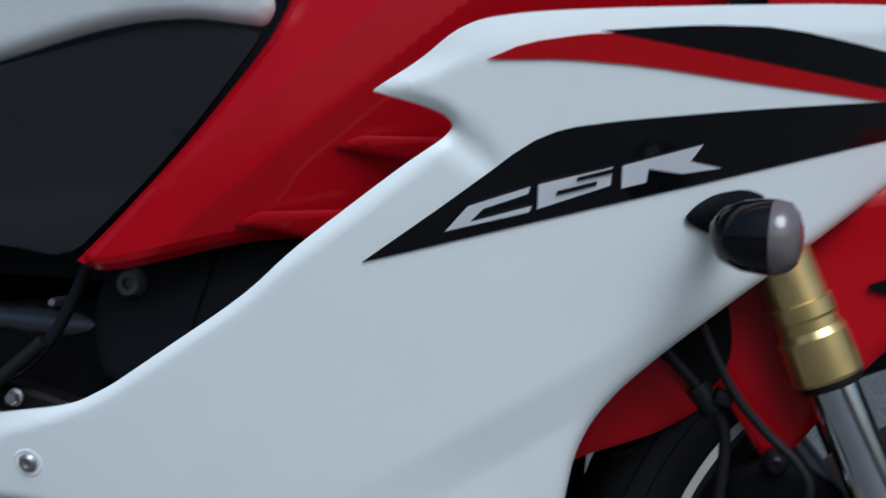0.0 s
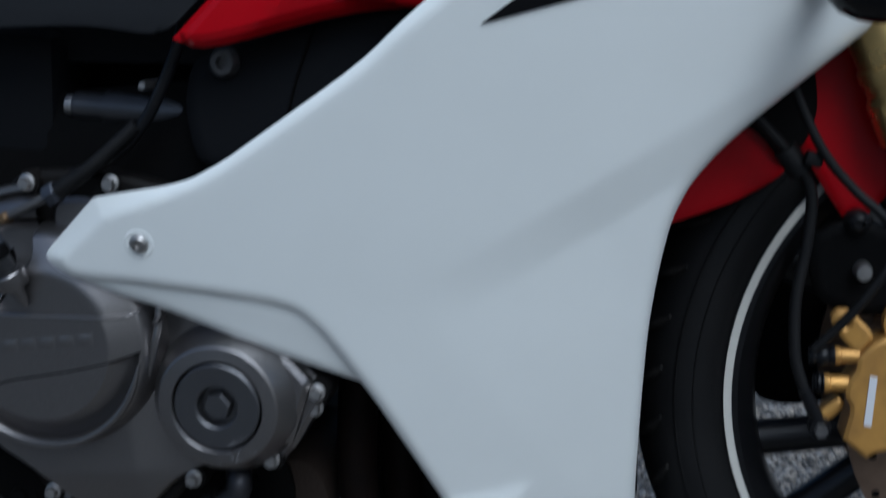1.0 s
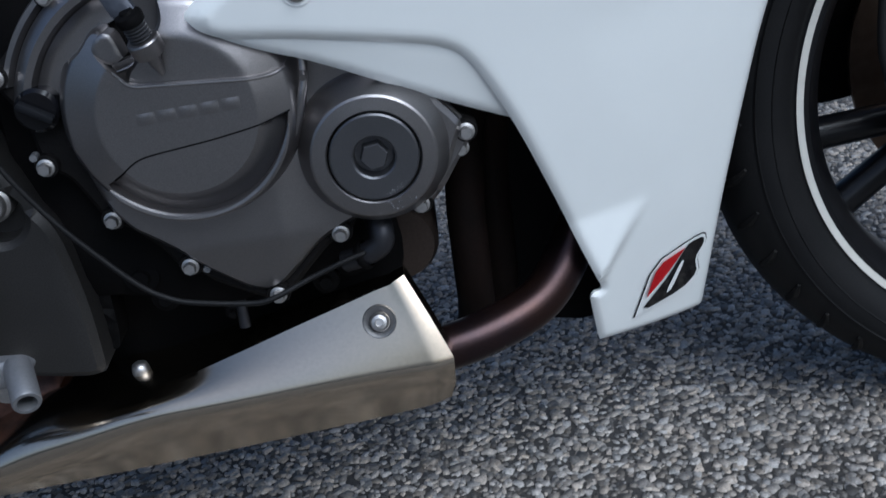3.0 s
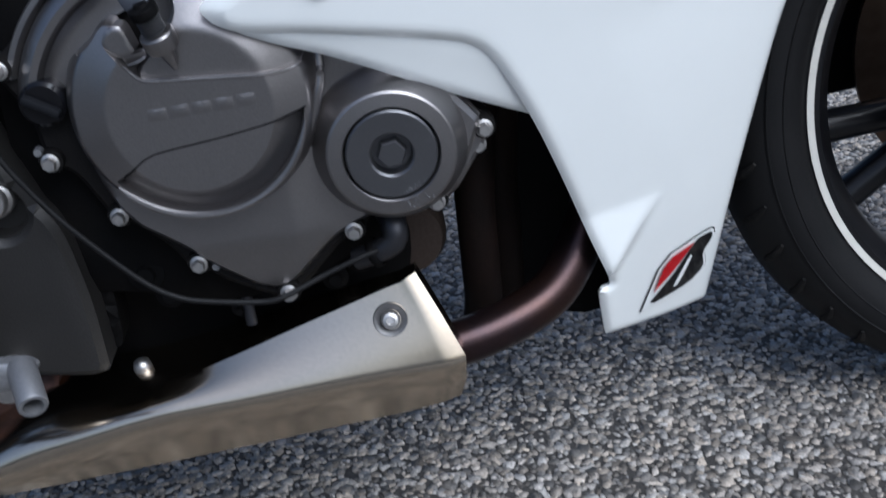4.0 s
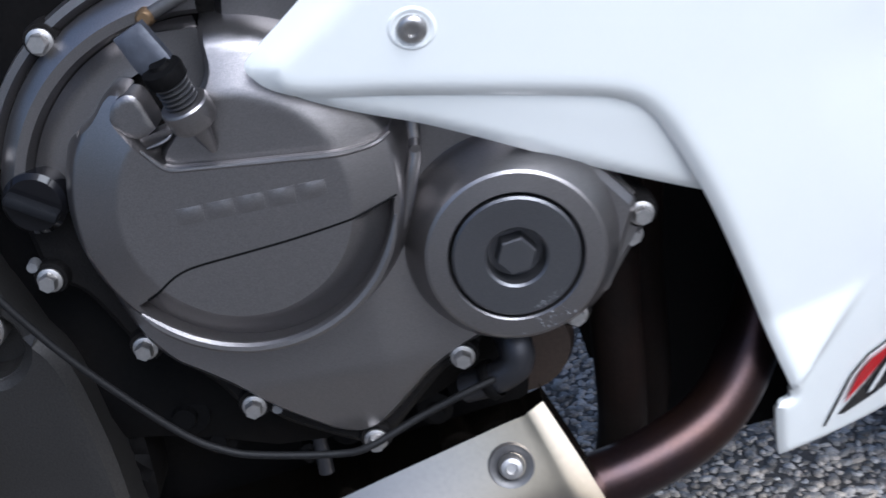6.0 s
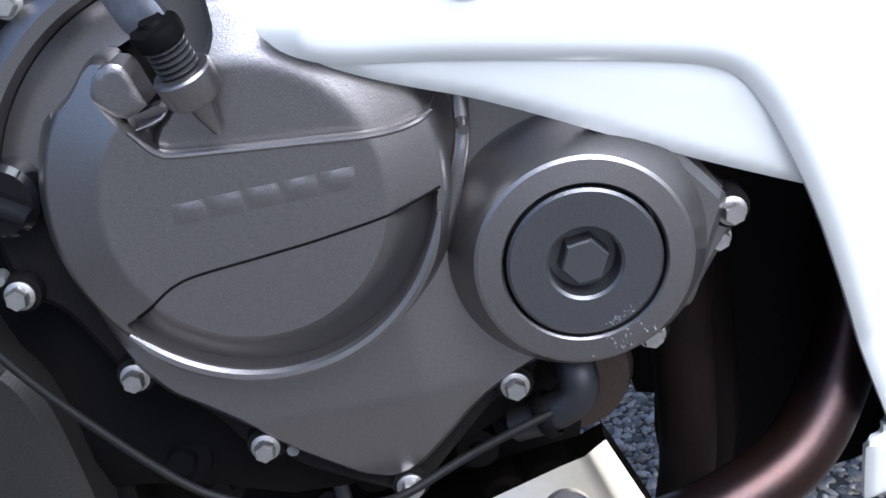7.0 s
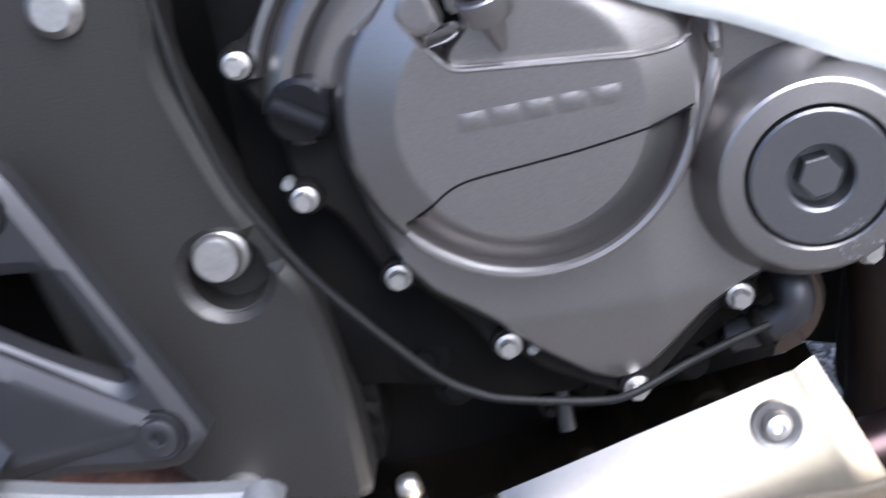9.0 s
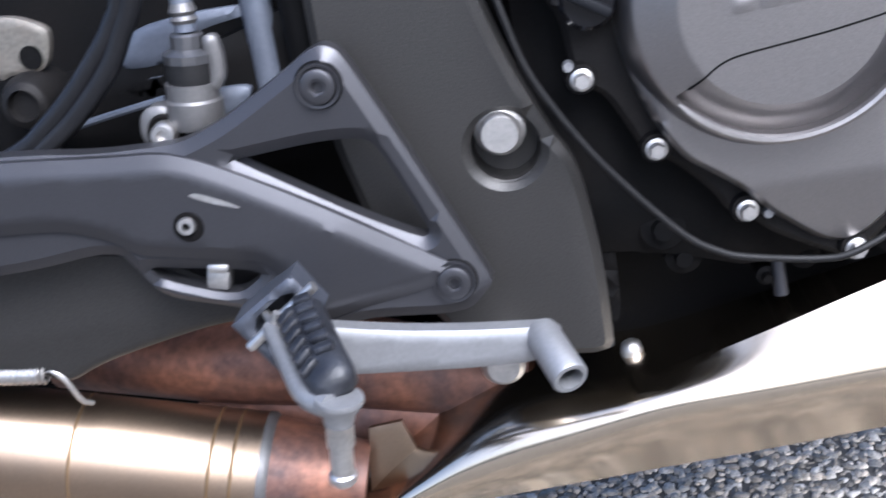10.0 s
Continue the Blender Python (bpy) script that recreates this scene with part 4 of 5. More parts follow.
        bmesh.ops.transform(flake, matrix=Matrix.Translation((x, 0, z)) @ Matrix.Rotation(rng.uniform(0, 3), 4, "Y") @ Matrix.Diagonal((rng.uniform(.6, 2.2), 1, rng.uniform(.5, 1), 1)), verts=flake.verts)
        part("scuff", flake, ALLOY, ring)
    for x, z, y in ((-.219, .4065, -.2045), (-.185, .3625, -.2045), (-.141, .3200, -.2045), (-.0850, .2885, -.2045), (-.0335, .3275, -.2045), (.0250, .3400, -.2045), (.0625, .3870, -.2045),
                    (-.1885, .517, -.2045), (-.2345, .4705, -.2045), (-.1240, .5425, -.2045)):
        flange_bolt(x, z, y, flange)
        part("bolt_lug", lathe([(.0085, -.190), (.0085, -.2015), (.0078, -.2035), (0, -.2035)], (x, 0, z), seg=20), FLANGE, flange)
    flange_bolt(.0575, .3735, -.196, cover)
    flange_bolt(-.063, .538, -.206, cover)
    for x, z in ((-.130, .3165), (-.225, .4145)):
        part("dowel", lathe([(0, -.2062), (.0026, -.2062), (.003, -.2)], (x, 0, z), seg=12), ALLOY, cover)

    # filler cap
    cap = part("filler_cap", lathe([(0, -.2165), (.0125, -.2165), (.0148, -.2140), (.0152, -.196)], (-.2105, 0, .4480), seg=32), BLACK_GLOSS, bike, "black filler cap with a finger grip")
    part("grip", block((.0055, .011, .025), pose(-.2105, -.2175, .4480, 0, -57, 0), .0018), BLACK_PLASTIC, cap)

    # clutch lever and cable end
    lever = part("clutch_arm", panel([(-.1462, .5195), (-.1462, .5195), (-.1342, .5245), (-.1342, .5245), (-.1246, .5078), (-.1246, .5040), (-.1310, .5000), (-.1385, .5022)], lambda x, z: -.2475 + .16 * max(0, z - .508), .006, .003, (.0012, .0010, 1), rounds=1, rows=1), PEGMETAL, bike, "blue-grey steel clutch arm")
    a, b = Vector((-.1292, -.2480, .5040)), Vector((-.1200, -.2355, .4630))
    for k in range(6):
        p, q = a.lerp(b, .10 + k * .052), a.lerp(b, .10 + k * .052 + .046)
        part("spring_coil", turned([(.0058, 0), (.0074, .3), (.0074, .7), (.0058, 1)], p, q, 20), CAP, lever)
    part("spindle", turned([(0, 0), (.0040, 0), (.0046, .15), (.0084, .25), (.0090, .45), (.0088, .85), (.007, 1), (0, 1)], a.lerp(b, -.10), a.lerp(b, .12)), DARK, lever)
    part("spindle_boss", turned([(0, 0), (.0080, 0), (.0100, .04), (.0106, .12), (.0104, .86), (.0096, 1), (0, 1.02)], a.lerp(b, .36), a.lerp(b, .62), 32), ENGINE, lever, angle=30)
    part("boss_cone", turned([(.0054, 0), (.0038, .5), (.0016, 1), (0, 1)], a.lerp(b, .61), a.lerp(b, .98)), ENGINE, lever)
    # cable adjuster that ends above the arm
    adj = part("cable_adjuster", turned([(0, 0), (.0026, 0), (.0031, .06), (.0031, 1), (0, 1)], (-.1385, -.214, .5208), (-.1040, -.214, .5335), 16), CASTGREY, bike, "dull steel clutch cable adjuster")
    part("lock_nut", turned([(0, 0), (.0075, 0), (.0078, .1), (.0078, .9), (.007, 1), (0, 1)], (-.1055, -.214, .5330), (-.0975, -.214, .5365), 6), PEGMETAL, adj, "dark hexagon lock nut", angle=20)
    part("cable_sleeve", tube([(-.098, -.214, .5362), (-.088, -.2135, .5415), (-.07, -.212, .552), (-.04, -.205, .575)], [.0062, .0058, .0050, .0050], 14), RUBBER, adj, "black cable sleeve")
    part("cable_eye", lathe([(0, -.219), (.0028, -.219), (.0040, -.2175), (.0044, -.209)], (-.1385, 0, .5208), seg=16), WELD, adj, "brass cable end")


engine()


def engine_hardware():
    """Dark fittings round the engine."""
    part("cable", tube([(-.262, -.212, .53), (-.2585, -.215, .477), (-.2535, -.217, .447), (-.2445, -.217, .415), (-.2245, -.215, .377), (-.2035, -.213, .3465), (-.1775, -.212, .3150), (-.160, -.212, .3020), (-.143, -.212, .2955),
                        (-.106, -.212, .2885), (-.088, -.212, .2895), (-.060, -.205, .2975), (-.035, -.202, .3050), (-.020, -.198, .3075)], .0020), RUBBER, bike, "thin black cable")
    # Sump and its bolts carry their shade as a near-black colour.
    sump = part("sump", panel([(-.25, .33), (-.25, .17), (-.03, .17), (-.005, .225), (.004, .27), (.0, .30), (-.06, .36)], -.110, .21, .015, (.008, .006, 2), rounds=1), DARK, bike, "sump coloured near-black as if shaded")
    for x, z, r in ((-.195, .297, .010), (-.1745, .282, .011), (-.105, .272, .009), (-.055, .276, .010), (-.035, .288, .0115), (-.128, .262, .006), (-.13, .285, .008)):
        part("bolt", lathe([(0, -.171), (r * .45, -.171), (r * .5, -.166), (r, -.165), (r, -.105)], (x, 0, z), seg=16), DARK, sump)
    part("drain_stub", turned([(0, 0), (.0045, 0), (.004, 1)], (-.121, -.168, .250), (-.121, -.165, .272), 12), PLATE, bike, "grey drain stub")
    elbow = part("water_elbow", tube([(-.012, -.172, .330), (-.007, -.188, .322), (-.008, -.192, .311), (-.020, -.190, .303), (-.036, -.184, .297)], [.009, .0094, .0092, .0084, .0080], 16), PLATE, bike, "dirty grey water elbow under the timing cover")
    part("hose_clip", turned([(.0098, 0), (.0108, .2), (.0108, .8), (.0098, 1)], (-.019, -.1902, .3035), (-.0245, -.1888, .3013), 20), DARK, elbow)
    part("oil_filter", turned([(0, 0), (.03, 0), (.034, .08), (.034, 1), (0, 1)], (-.002, -.10, .268), (-.002, .02, .268)), FILTER, bike, "browned oil filter")
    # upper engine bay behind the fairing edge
    # Near-black backing: the bay's shade is in its colour.
    bay = part("engine_bay", panel([(-.36, .52), (-.30, .72), (.10, .72), (.30, .70), (.33, .58), (.22, .50), (.10, .46), (-.10, .50)], -.10, .22, .03, (0, 0, 1), rounds=1), DARK, bike, "near-black sheet standing for the engine bay's shade")
    part("frame_spar", panel([(-.006, .545), (-.010, .585), (.0, .615), (.03, .622), (.062, .634), (.14, .64), (.20, .66), (.22, .64), (.14, .58), (.06, .545), (.03, .53)], -.196, .03, .006, (.006, .004, 2)), BLACK_PLASTIC, bike, "black frame spar cover")
    part("seam", tube([(.088, -.1975, .632), (.07, -.1975, .595), (.058, -.1975, .562)], .001, 6, 4), DARK, bike, "narrow seam in the spar cover")
    part("bolt", lathe([(.0, -.202), (.0035, -.202), (.004, -.206), (.0075, -.206), (.0095, -.203), (.0095, -.19)], (.0244, 0, .6108), seg=24), CASTGREY, bike, "grey socket bolt")
    part("starter_body", turned([(0, 0), (.0085, 0), (.0095, .03), (.0095, .20), (.0115, .23), (.0118, .55), (.0135, .58), (.0138, 1), (0, 1)], (-.098, -.172, .5905), (.0, -.160, .5745)), CAP, bike, "black cylindrical starter body")
    part("steel_tip", turned([(0, 0), (.0065, 0), (.0075, .5), (.0065, 1), (0, 1)], (-.103, -.173, .5915), (-.0915, -.172, .5895)), STEEL, bike, "bright steel nipple")
    part("stay_rod", tube([(-.06, -.17, .557), (-.02, -.165, .5545)], .005, 10, 3), CAP, bike, "short black rod")
    part("overflow_hose", tube([(-.001, -.2, .636), (-.0050, -.203, .624), (-.0138, -.203, .6076), (-.0230, -.203, .593), (-.0330, -.203, .579), (-.0521, -.202, .561), (-.0769, -.200, .5495), (-.110, -.185, .542)], .0042), HOSE, bike, "bent black rubber hose")
    part("relay_box", block((.115, .06, .09), pose(-.165, -.15, .605, 0, 8, 0), .012), BLACK_PLASTIC, bike, "rounded black plastic housing")
    part("bolt", lathe([(0, -.202), (.0024, -.202), (.0030, -.200), (.0032, -.17)], (-.0337, 0, .6004), seg=14), STEEL, bike, "small bright stud")
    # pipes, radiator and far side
    # Inner pipes take the darkened steel because shade is painted in here.
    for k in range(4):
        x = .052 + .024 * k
        part("header_pipe", tube([(x + .06, -.06 + .035 * k, .50), (x + .022, -.10 + .05 * k, .40), (x + .006, -.105 + .05 * k, .31), (x + .003, -.10 + .045 * k, .24), (x + .002, -.09 + .04 * k, .20), (x - .004, -.085 + .04 * k, .165)], .0155, 14), HEADER_SHADED, bike, "brown header pipe darkened as if shaded")
    part("front_pipe", tube([(.166, -.045, .34), (.153, -.080, .276), (.132, -.100, .237), (.105, -.118, .211), (.065, -.134, .1985), (.02, -.143, .192), (-.03, -.145, .188), (-.15, -.14, .186), (-.30, -.135, .195)], .0185, 20), HEADER, bike,
         "heat-browned exhaust front pipe")
    # Near-black sheets paint the shade between the pipes and the fairing.
    part("radiator", panel([(.12, .36), (.14, .62), (.27, .66), (.26, .40), (.2, .3)], -.05, .2, .03, (0, 0, 1), rounds=1), DARK, bike, "radiator coloured near-black as if shaded")
    part("far_fairing", panel([(.055, .14), (.045, .2), (.06, .42), (.10, .6), (.33, .6), (.28, .4), (.26, .14)], .075, .005, .02, (0, 0, 1), rounds=1), DARK, bike, "far fairing's inner side, near-black for its shade")
    part("belly_pan", panel([(.06, .33), (.054, .264), (.048, .225), (.044, .190), (.05, .172), (.114, .158), (.150, .150), (.20, .17), (.22, .45), (.10, .47)], -.05, .004, .012, (0, 0, 1), rounds=1), DARK, bike, "near-black sheet standing for shade in the belly pan")
    part("fairing_stay", panel([(.108, .372), (.118, .345), (.126, .352), (.116, .378)], -.165, .008, .004), ALLOY, bike, "grey fairing stay")


engine_hardware()


# ---- exhaust guard and muffler ----
def guard():
    """Polished shield over the front pipe: rounded with a dark shelf at the rear, turning into a flat outward facet with a sharp crease at the front."""
    n = 6
    xs = np.concatenate([np.linspace(-.408, -.0095, 88), [-.008, -.0065, -.005, -.0035, -.002, -.0005, .001, .003, .0031]])
    shelf = np.interp(xs, [-.41, -.30, -.22, -.12, .0], [.228, .234, .244, .246, .27])
    top = np.interp(xs, [-.41, -.26, -.2, -.128, -.059, -.013, .003], [.19, .205, .2135, .235, .257, .2715, .2765])
    crease = np.interp(xs, [-.306, -.217, -.129, -.041, .003], [.199, .204, .209, .2155, .2175])
    low = np.interp(xs, [-.41, -.368, -.261, -.127, -.027, .003], [.116, .144, .150, .158, .166, .172])
    shrink = np.interp(xs, [-.408, -.36, -.33, -.30, -.28], [.18, .48, .78, .97, 1])
    even = lambda v: np.convolve(np.pad(v, 6, mode="reflect", reflect_type="odd"), np.hanning(15)[1:-1] / np.hanning(15).sum(), mode="valid")
    shelf, top, crease, low, shrink = even(shelf), even(top), even(crease), even(low), even(shrink)
    t = np.clip((xs + .315) / .135, 0, 1)
    flat = t * t * (3 - 2 * t)
    bm = bmesh.new()
    rings = []
    for i, (x, sh, tp, cr, lo, k, f) in enumerate(zip(xs, shelf, top, crease, low, shrink, flat)):
        soft = [(0, -.128, sh - .0190), (0, -.160, sh - .0240), (0, -.187, sh - .0325), (0, -.1995, cr - .011), (0, -.1995, (cr - .010 + lo) / 2), (0, -.186, lo)]
        soft = [(v.y, v.z) for v in spline(soft, n)]
        deep = float(np.interp(x, [-.22, -.10, .003], [.056, .034, .012]))
        hard = [(-.180 + deep, tp + .14 * deep), (-.180 + deep * .5, tp + .08 * deep), (-.180, tp)]
        hard = [(p[0] + (q[0] - p[0]) * s / n, p[1] + (q[1] - p[1]) * s / n) for p, q in zip(hard, hard[1:]) for s in range(n)]
        hard += [(v.y, v.z) for v in spline([(0, -.180, tp), (0, -.1992, cr + .004), (0, -.2010, cr - .014), (0, -.186, lo)], n)]
        lean = max(0, min(1, (x + .10) / .103)) ** 2
        ring = []
        for (y0, z0), (y1, z1) in zip(soft, hard):
            y, z = y0 + (y1 - y0) * f, z0 + (z1 - z0) * f
            z = lo + (z - lo) * k
            front = np.interp(z, [.172, .190, .214, .245, .2765], [.024, .029, .0305, .0175, .003])
            y += .0036 * max(0, min(1, (x + .0080) / .011)) ** 1.6 + (.02 if i == len(xs) - 1 else 0)
            ring.append(bm.verts.new((x + lean * (front - .003), y, z)))
        rings.append(ring)
    for p, q in zip(rings, rings[1:]):
        for k in range(len(p) - 1):
            bm.faces.new([p[k], p[k + 1], q[k + 1], q[k]])
    bmesh.ops.recalc_face_normals(bm, faces=bm.faces)
    shell = part("exhaust_guard", bm, CHROME, bike, "polished stainless exhaust guard", angle=22)
    out = Vector((0, -.945, .327))
    at = Vector((-.0195, -.1888, .2475))
    part("guard_washer", turned([(.0062, .30), (.0085, .62), (.0120, .72), (.0128, .45), (.0128, 0)], at - out * .005, at + out * .005, 32), CASTGREY, shell, "stepped steel washer")
    part("guard_bolt", turned([(.0070, 0), (.0070, .55), (.0064, .82), (.0056, .95), (.0032, 1), (.0028, .80), (0, .80)], at - out * .004, at + out * .0065, 24), STEEL, shell, "button-head bolt")
    part("guard_bolt", turned([(.0070, 0), (.0070, .45), (.0060, .78), (.0034, .96), (0, 1)], (-.2120, -.1500, .2140), (-.2120, -.1515, .2255), 24), STEEL, shell, "small round-head bolt")


guard()


def muffler():
    a, b = Vector((-.452, -.165, .174)), Vector((-.72, -.172, .252))
    can = part("muffler", turned([(0, 0), (.030, 0), (.036, .004), (.0385, .02), (.0385, .999), (0, 1)], a, b, 48), TITAN, bike, "straw-tinted titanium muffler")
    for s in (.075, .125, .435):
        part("weld_band", turned([(.0384, 0), (.0392, .5), (.0384, 1)], a.lerp(b, s), a.lerp(b, s + .009), 48), WELD, can, "brown weld band")
    part("end_ring", turned([(.0300, 0), (.0372, .15), (.0391, .5), (.0391, 1)], a.lerp(b, -.006), a.lerp(b, .022), 48), CASTGREY, can, "dark rounded end ring")
    part("inlet_cone", turned([(.0, 0), (.0375, 0), (.036, .2), (.026, 1), (0, 1)], a.lerp(b, .012), a.lerp(b, -.22), 40), RUST, can, "rust-brown inlet cone")
    part("mid_pipe", tube([(-.60, -.09, .25), (-.53, -.105, .243), (-.47, -.115, .236), (-.40, -.12, .225), (-.33, -.125, .208), (-.28, -.128, .198)], [.028, .030, .032, .032, .029, .026], 20), RUST, bike, "rusty collector pipe")
    part("mid_pipe", tube([(-.50, -.10, .205), (-.42, -.115, .19), (-.35, -.12, .178), (-.30, -.12, .175)], .028, 18), RUST, bike, "rusty lower pipe")
    part("pipe_bracket", panel([(-.392, .150), (-.392, .150), (-.384, .196), (-.384, .196), (-.362, .198), (-.362, .198), (-.352, .160), (-.352, .160)], -.165, .003, .004, (.001, .0006, 1), rounds=1), TITAN, bike, "pale steel bracket")
    sp = tube([(-.61, -.2, .288), (-.565, -.202, .2835)], .0058, 12, 4)
    spring = part("exhaust_spring", sp, STEEL, bike, "bright steel exhaust spring")
    for k in range(14):
        p = Vector((-.61, -.2, .288)).lerp(Vector((-.562, -.202, .2832)), k / 13)
        part("coil", turned([(.0052, 0), (.0068, .5), (.0052, 1)], p, p + Vector((.0026, 0, -.0003)), 14), STEEL, spring)
    part("hook", tube([(-.565, -.202, .2835), (-.556, -.203, .285), (-.549, -.203, .277), (-.545, -.2, .262), (-.541, -.195, .256)], .0017, 8, 5), STEEL, spring)


muffler()


# ---- frame, step plate, pedal ----
def frame_plate():
    plate = part("frame_plate", panel([(-.358, .45), (-.356, .50), (-.350, .58), (-.262, .58), (-.2665, .505), (-.2715, .475), (-.258, .425), (-.241, .382), (-.2270, .357), (-.2215, .30), (-.2220, .246), (-.2235, .2435),
                                       (-.238, .243), (-.277, .25), (-.31, .26), (-.345, .33), (-.36, .40)], lambda x, z: -.200 + .25 * max(0, x + .2335), .035, .006, (.0051, .0042, 1),
                                      [[(-.2650 + .0195 * math.cos(t), .3745 + .0195 * math.sin(t)) for t in np.linspace(0, 6.283, 15)[:-1]]], rows=1), FRAME, bike, "dark bronze painted frame pivot plate", angle=28)
    part("pivot_recess", lathe([(.0200, -.197), (.0190, -.188), (.0178, -.180), (0, -.180)], (-.2650, 0, .3745), seg=40), FRAME, plate)
    part("pivot_bolt", lathe([(0, -.2045), (.0100, -.2045), (.0110, -.2030), (.0116, -.198), (.0138, -.196), (.0143, -.191), (.0143, -.17)], (-.2665, 0, .3840), seg=40), STEEL, plate, "large bright pivot bolt")
    part("pivot_bolt", lathe([(0, -.2075), (.0085, -.2075), (.0105, -.205), (.0125, -.203), (.0128, -.19)], (-.306, 0, .507), seg=32), STEEL, plate, "bright frame bolt")
    # Inner edge and bolt have the gap's shade painted in as near-black.
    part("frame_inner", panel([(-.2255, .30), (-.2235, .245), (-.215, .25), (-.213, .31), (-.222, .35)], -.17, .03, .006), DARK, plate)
    part("bolt", lathe([(0, -.182), (.006, -.182), (.007, -.178), (.013, -.177), (.014, -.16)], (-.185, 0, .306), seg=20), DARK, bike, "bolt coloured near-black as if shaded")


frame_plate()


def step_plate():
    tri = [(-.404, .4025), (-.404, .4025), (-.360, .405), (-.336, .4035), (-.328, .3985), (-.3095, .348), (-.3110, .3445), (-.316, .3445), (-.345, .3615)]
    slot = [(-.466, .3515), (-.461, .343), (-.421, .3265), (-.403, .337), (-.413, .3415), (-.446, .3475)]
    plate = part("step_plate", panel([(-.64, .435), (-.516, .424), (-.479, .418), (-.440, .416), (-.428, .4165), (-.405, .424), (-.367, .4435), (-.354, .4515), (-.345, .4540), (-.337, .449), (-.329, .431), (-.2815, .3145), (-.283, .311), (-.298, .297),
                                      (-.352, .303), (-.378, .298), (-.400, .306), (-.419, .3195), (-.461, .3325), (-.4705, .349), (-.480, .364), (-.536, .359), (-.64, .362)], -.2385, .012, .004, (.0060, .0040, 1.0), [tri, slot], rows=2), PLATE, bike,
                 "gunmetal step plate with a triangular opening", angle=25)
    # proud lower flank whose upper edge forms a bright slanting band
    part("flank", panel([(-.64, .434), (-.516, .4222), (-.470, .4165), (-.440, .4140), (-.424, .4085), (-.405, .398), (-.379, .382), (-.354, .3655), (-.318, .3405), (-.2975, .3265), (-.2975, .3265), (-.2990, .322), (-.318, .316), (-.352, .311),
                         (-.378, .306), (-.396, .312), (-.393, .335), (-.402, .347), (-.4185, .350), (-.446, .3565), (-.466, .3605), (-.480, .372), (-.503, .381), (-.536, .384), (-.64, .386)],
                        lambda x, z: -.2450 + .03 * max(0, .36 - z), .008, .0035, (.0088, .0042, 1.0), rows=3), PLATE, plate, angle=25)
    for x, z in ((-.350, .4345), (-.3015, .3185)):
        part("socket_bolt", join(lathe([(.0096, -.2395), (.0090, -.2435), (.0082, -.2440), (.0046, -.2440)], (x, 0, z), seg=28), lathe([(.0048, -.2440), (.0034, -.2436), (.0032, -.2405), (0, -.2405)], (x, 0, z), seg=6, start=11), lathe([(.0118, -.238), (.0115, -.2415), (.0100, -.2412)], (x, 0, z), seg=28)), PLATE, plate, "black socket-head bolt")
        part("bolt_seat", lathe([(.0112, -.2390), (.0122, -.2392), (.0128, -.2380)], (x, 0, z), seg=28), DARK, plate)
    part("clip_nut", lathe([(.0018, -.243), (.0022, -.2480), (.0044, -.2480), (.0050, -.2460), (.0054, -.24)], (-.4340, 0, .3745), seg=20), STEEL, plate, "small steel fixing")
    part("fixing_hole", lathe([(0, -.2456), (.0082, -.2456), (.0086, -.2440)], (-.4335, 0, .3735), seg=24), DARK, plate)
    part("slot_nut", join(block((.013, .01, .012), pose(-.430, -.228, .337, 0, 15, 0)), block((.012, .01, .006), pose(-.427, -.233, .345, 0, 10, 0))), STEEL, plate, "steel nut in the slot")
    part("scrape", panel([(-.430, .3905), (-.425, .3915), (-.410, .3840), (-.402, .3785), (-.416, .3835)], lambda x, z: -.2456, .0005, .003, (0, 0, 1)), STEEL, plate, "bare scraped metal")
    part("swingarm", panel([(-.66, .375), (-.49, .356), (-.470, .345), (-.425, .315), (-.40, .305), (-.43, .300), (-.458, .298), (-.522, .285), (-.549, .273), (-.57, .287), (-.66, .30)], lambda x, z: -.208 + .15 * max(0, .31 - z), .05, .004, (.0034, .003, 1.5), rows=1), FRAME, bike, "dark grey swingarm")

    # hinged foot peg
    peg = part("foot_peg", panel([(-.3812, .3455), (-.3812, .3455), (-.3690, .3230), (-.3690, .3230), (-.3991, .2915), (-.3991, .2915), (-.4185, .3225), (-.4185, .3225)], -.266, .026, .003, (.0025, .0016, 1),
                                 [[(-.3835, .3385), (-.3770, .3245), (-.3985, .3015), (-.4095, .3215)]], rounds=1, rows=1), PEGMETAL, bike, "cast alloy foot peg with ribbed rubber")
    part("tray", tube([(-.3965, -.270, .3205), (-.3835, -.300, .3145), (-.3700, -.330, .3095), (-.3560, -.343, .3085)], [.0045, .0050, .0052, .0060], 12), ALLOY, peg, "grey alloy peg tray")
    a, b = Vector((-.3795, -.270, .3275)), Vector((-.3530, -.341, .3185))
    d = (b - a).normalized()
    m = Matrix.Translation((a + b) / 2) @ d.to_track_quat("Y", "Z").to_matrix().to_4x4() @ pose(0, 0, 0, 0, 24, 0)
    pad = block((.0245, (b - a).length, .017), Matrix.Identity(4), .0072)
    for v in pad.verts:
        k = max(0.0, v.co.y / (b - a).length + .12)
        v.co.z -= .012 * k * k
        v.co.x *= 1 - .25 * max(0, k - .42)
    bmesh.ops.transform(pad, matrix=m, verts=pad.verts)
    rub = part("peg_rubber", pad, PEGRUBBER, peg, "ribbed black rubber pad", angle=60)
    rng = random.Random(11)
    for k in range(6):
        for side in (-1, 1):
            y = -.029 + .0098 * k + .0025 * side
            drop = .012 * max(0, y / .0765 + .12) ** 2
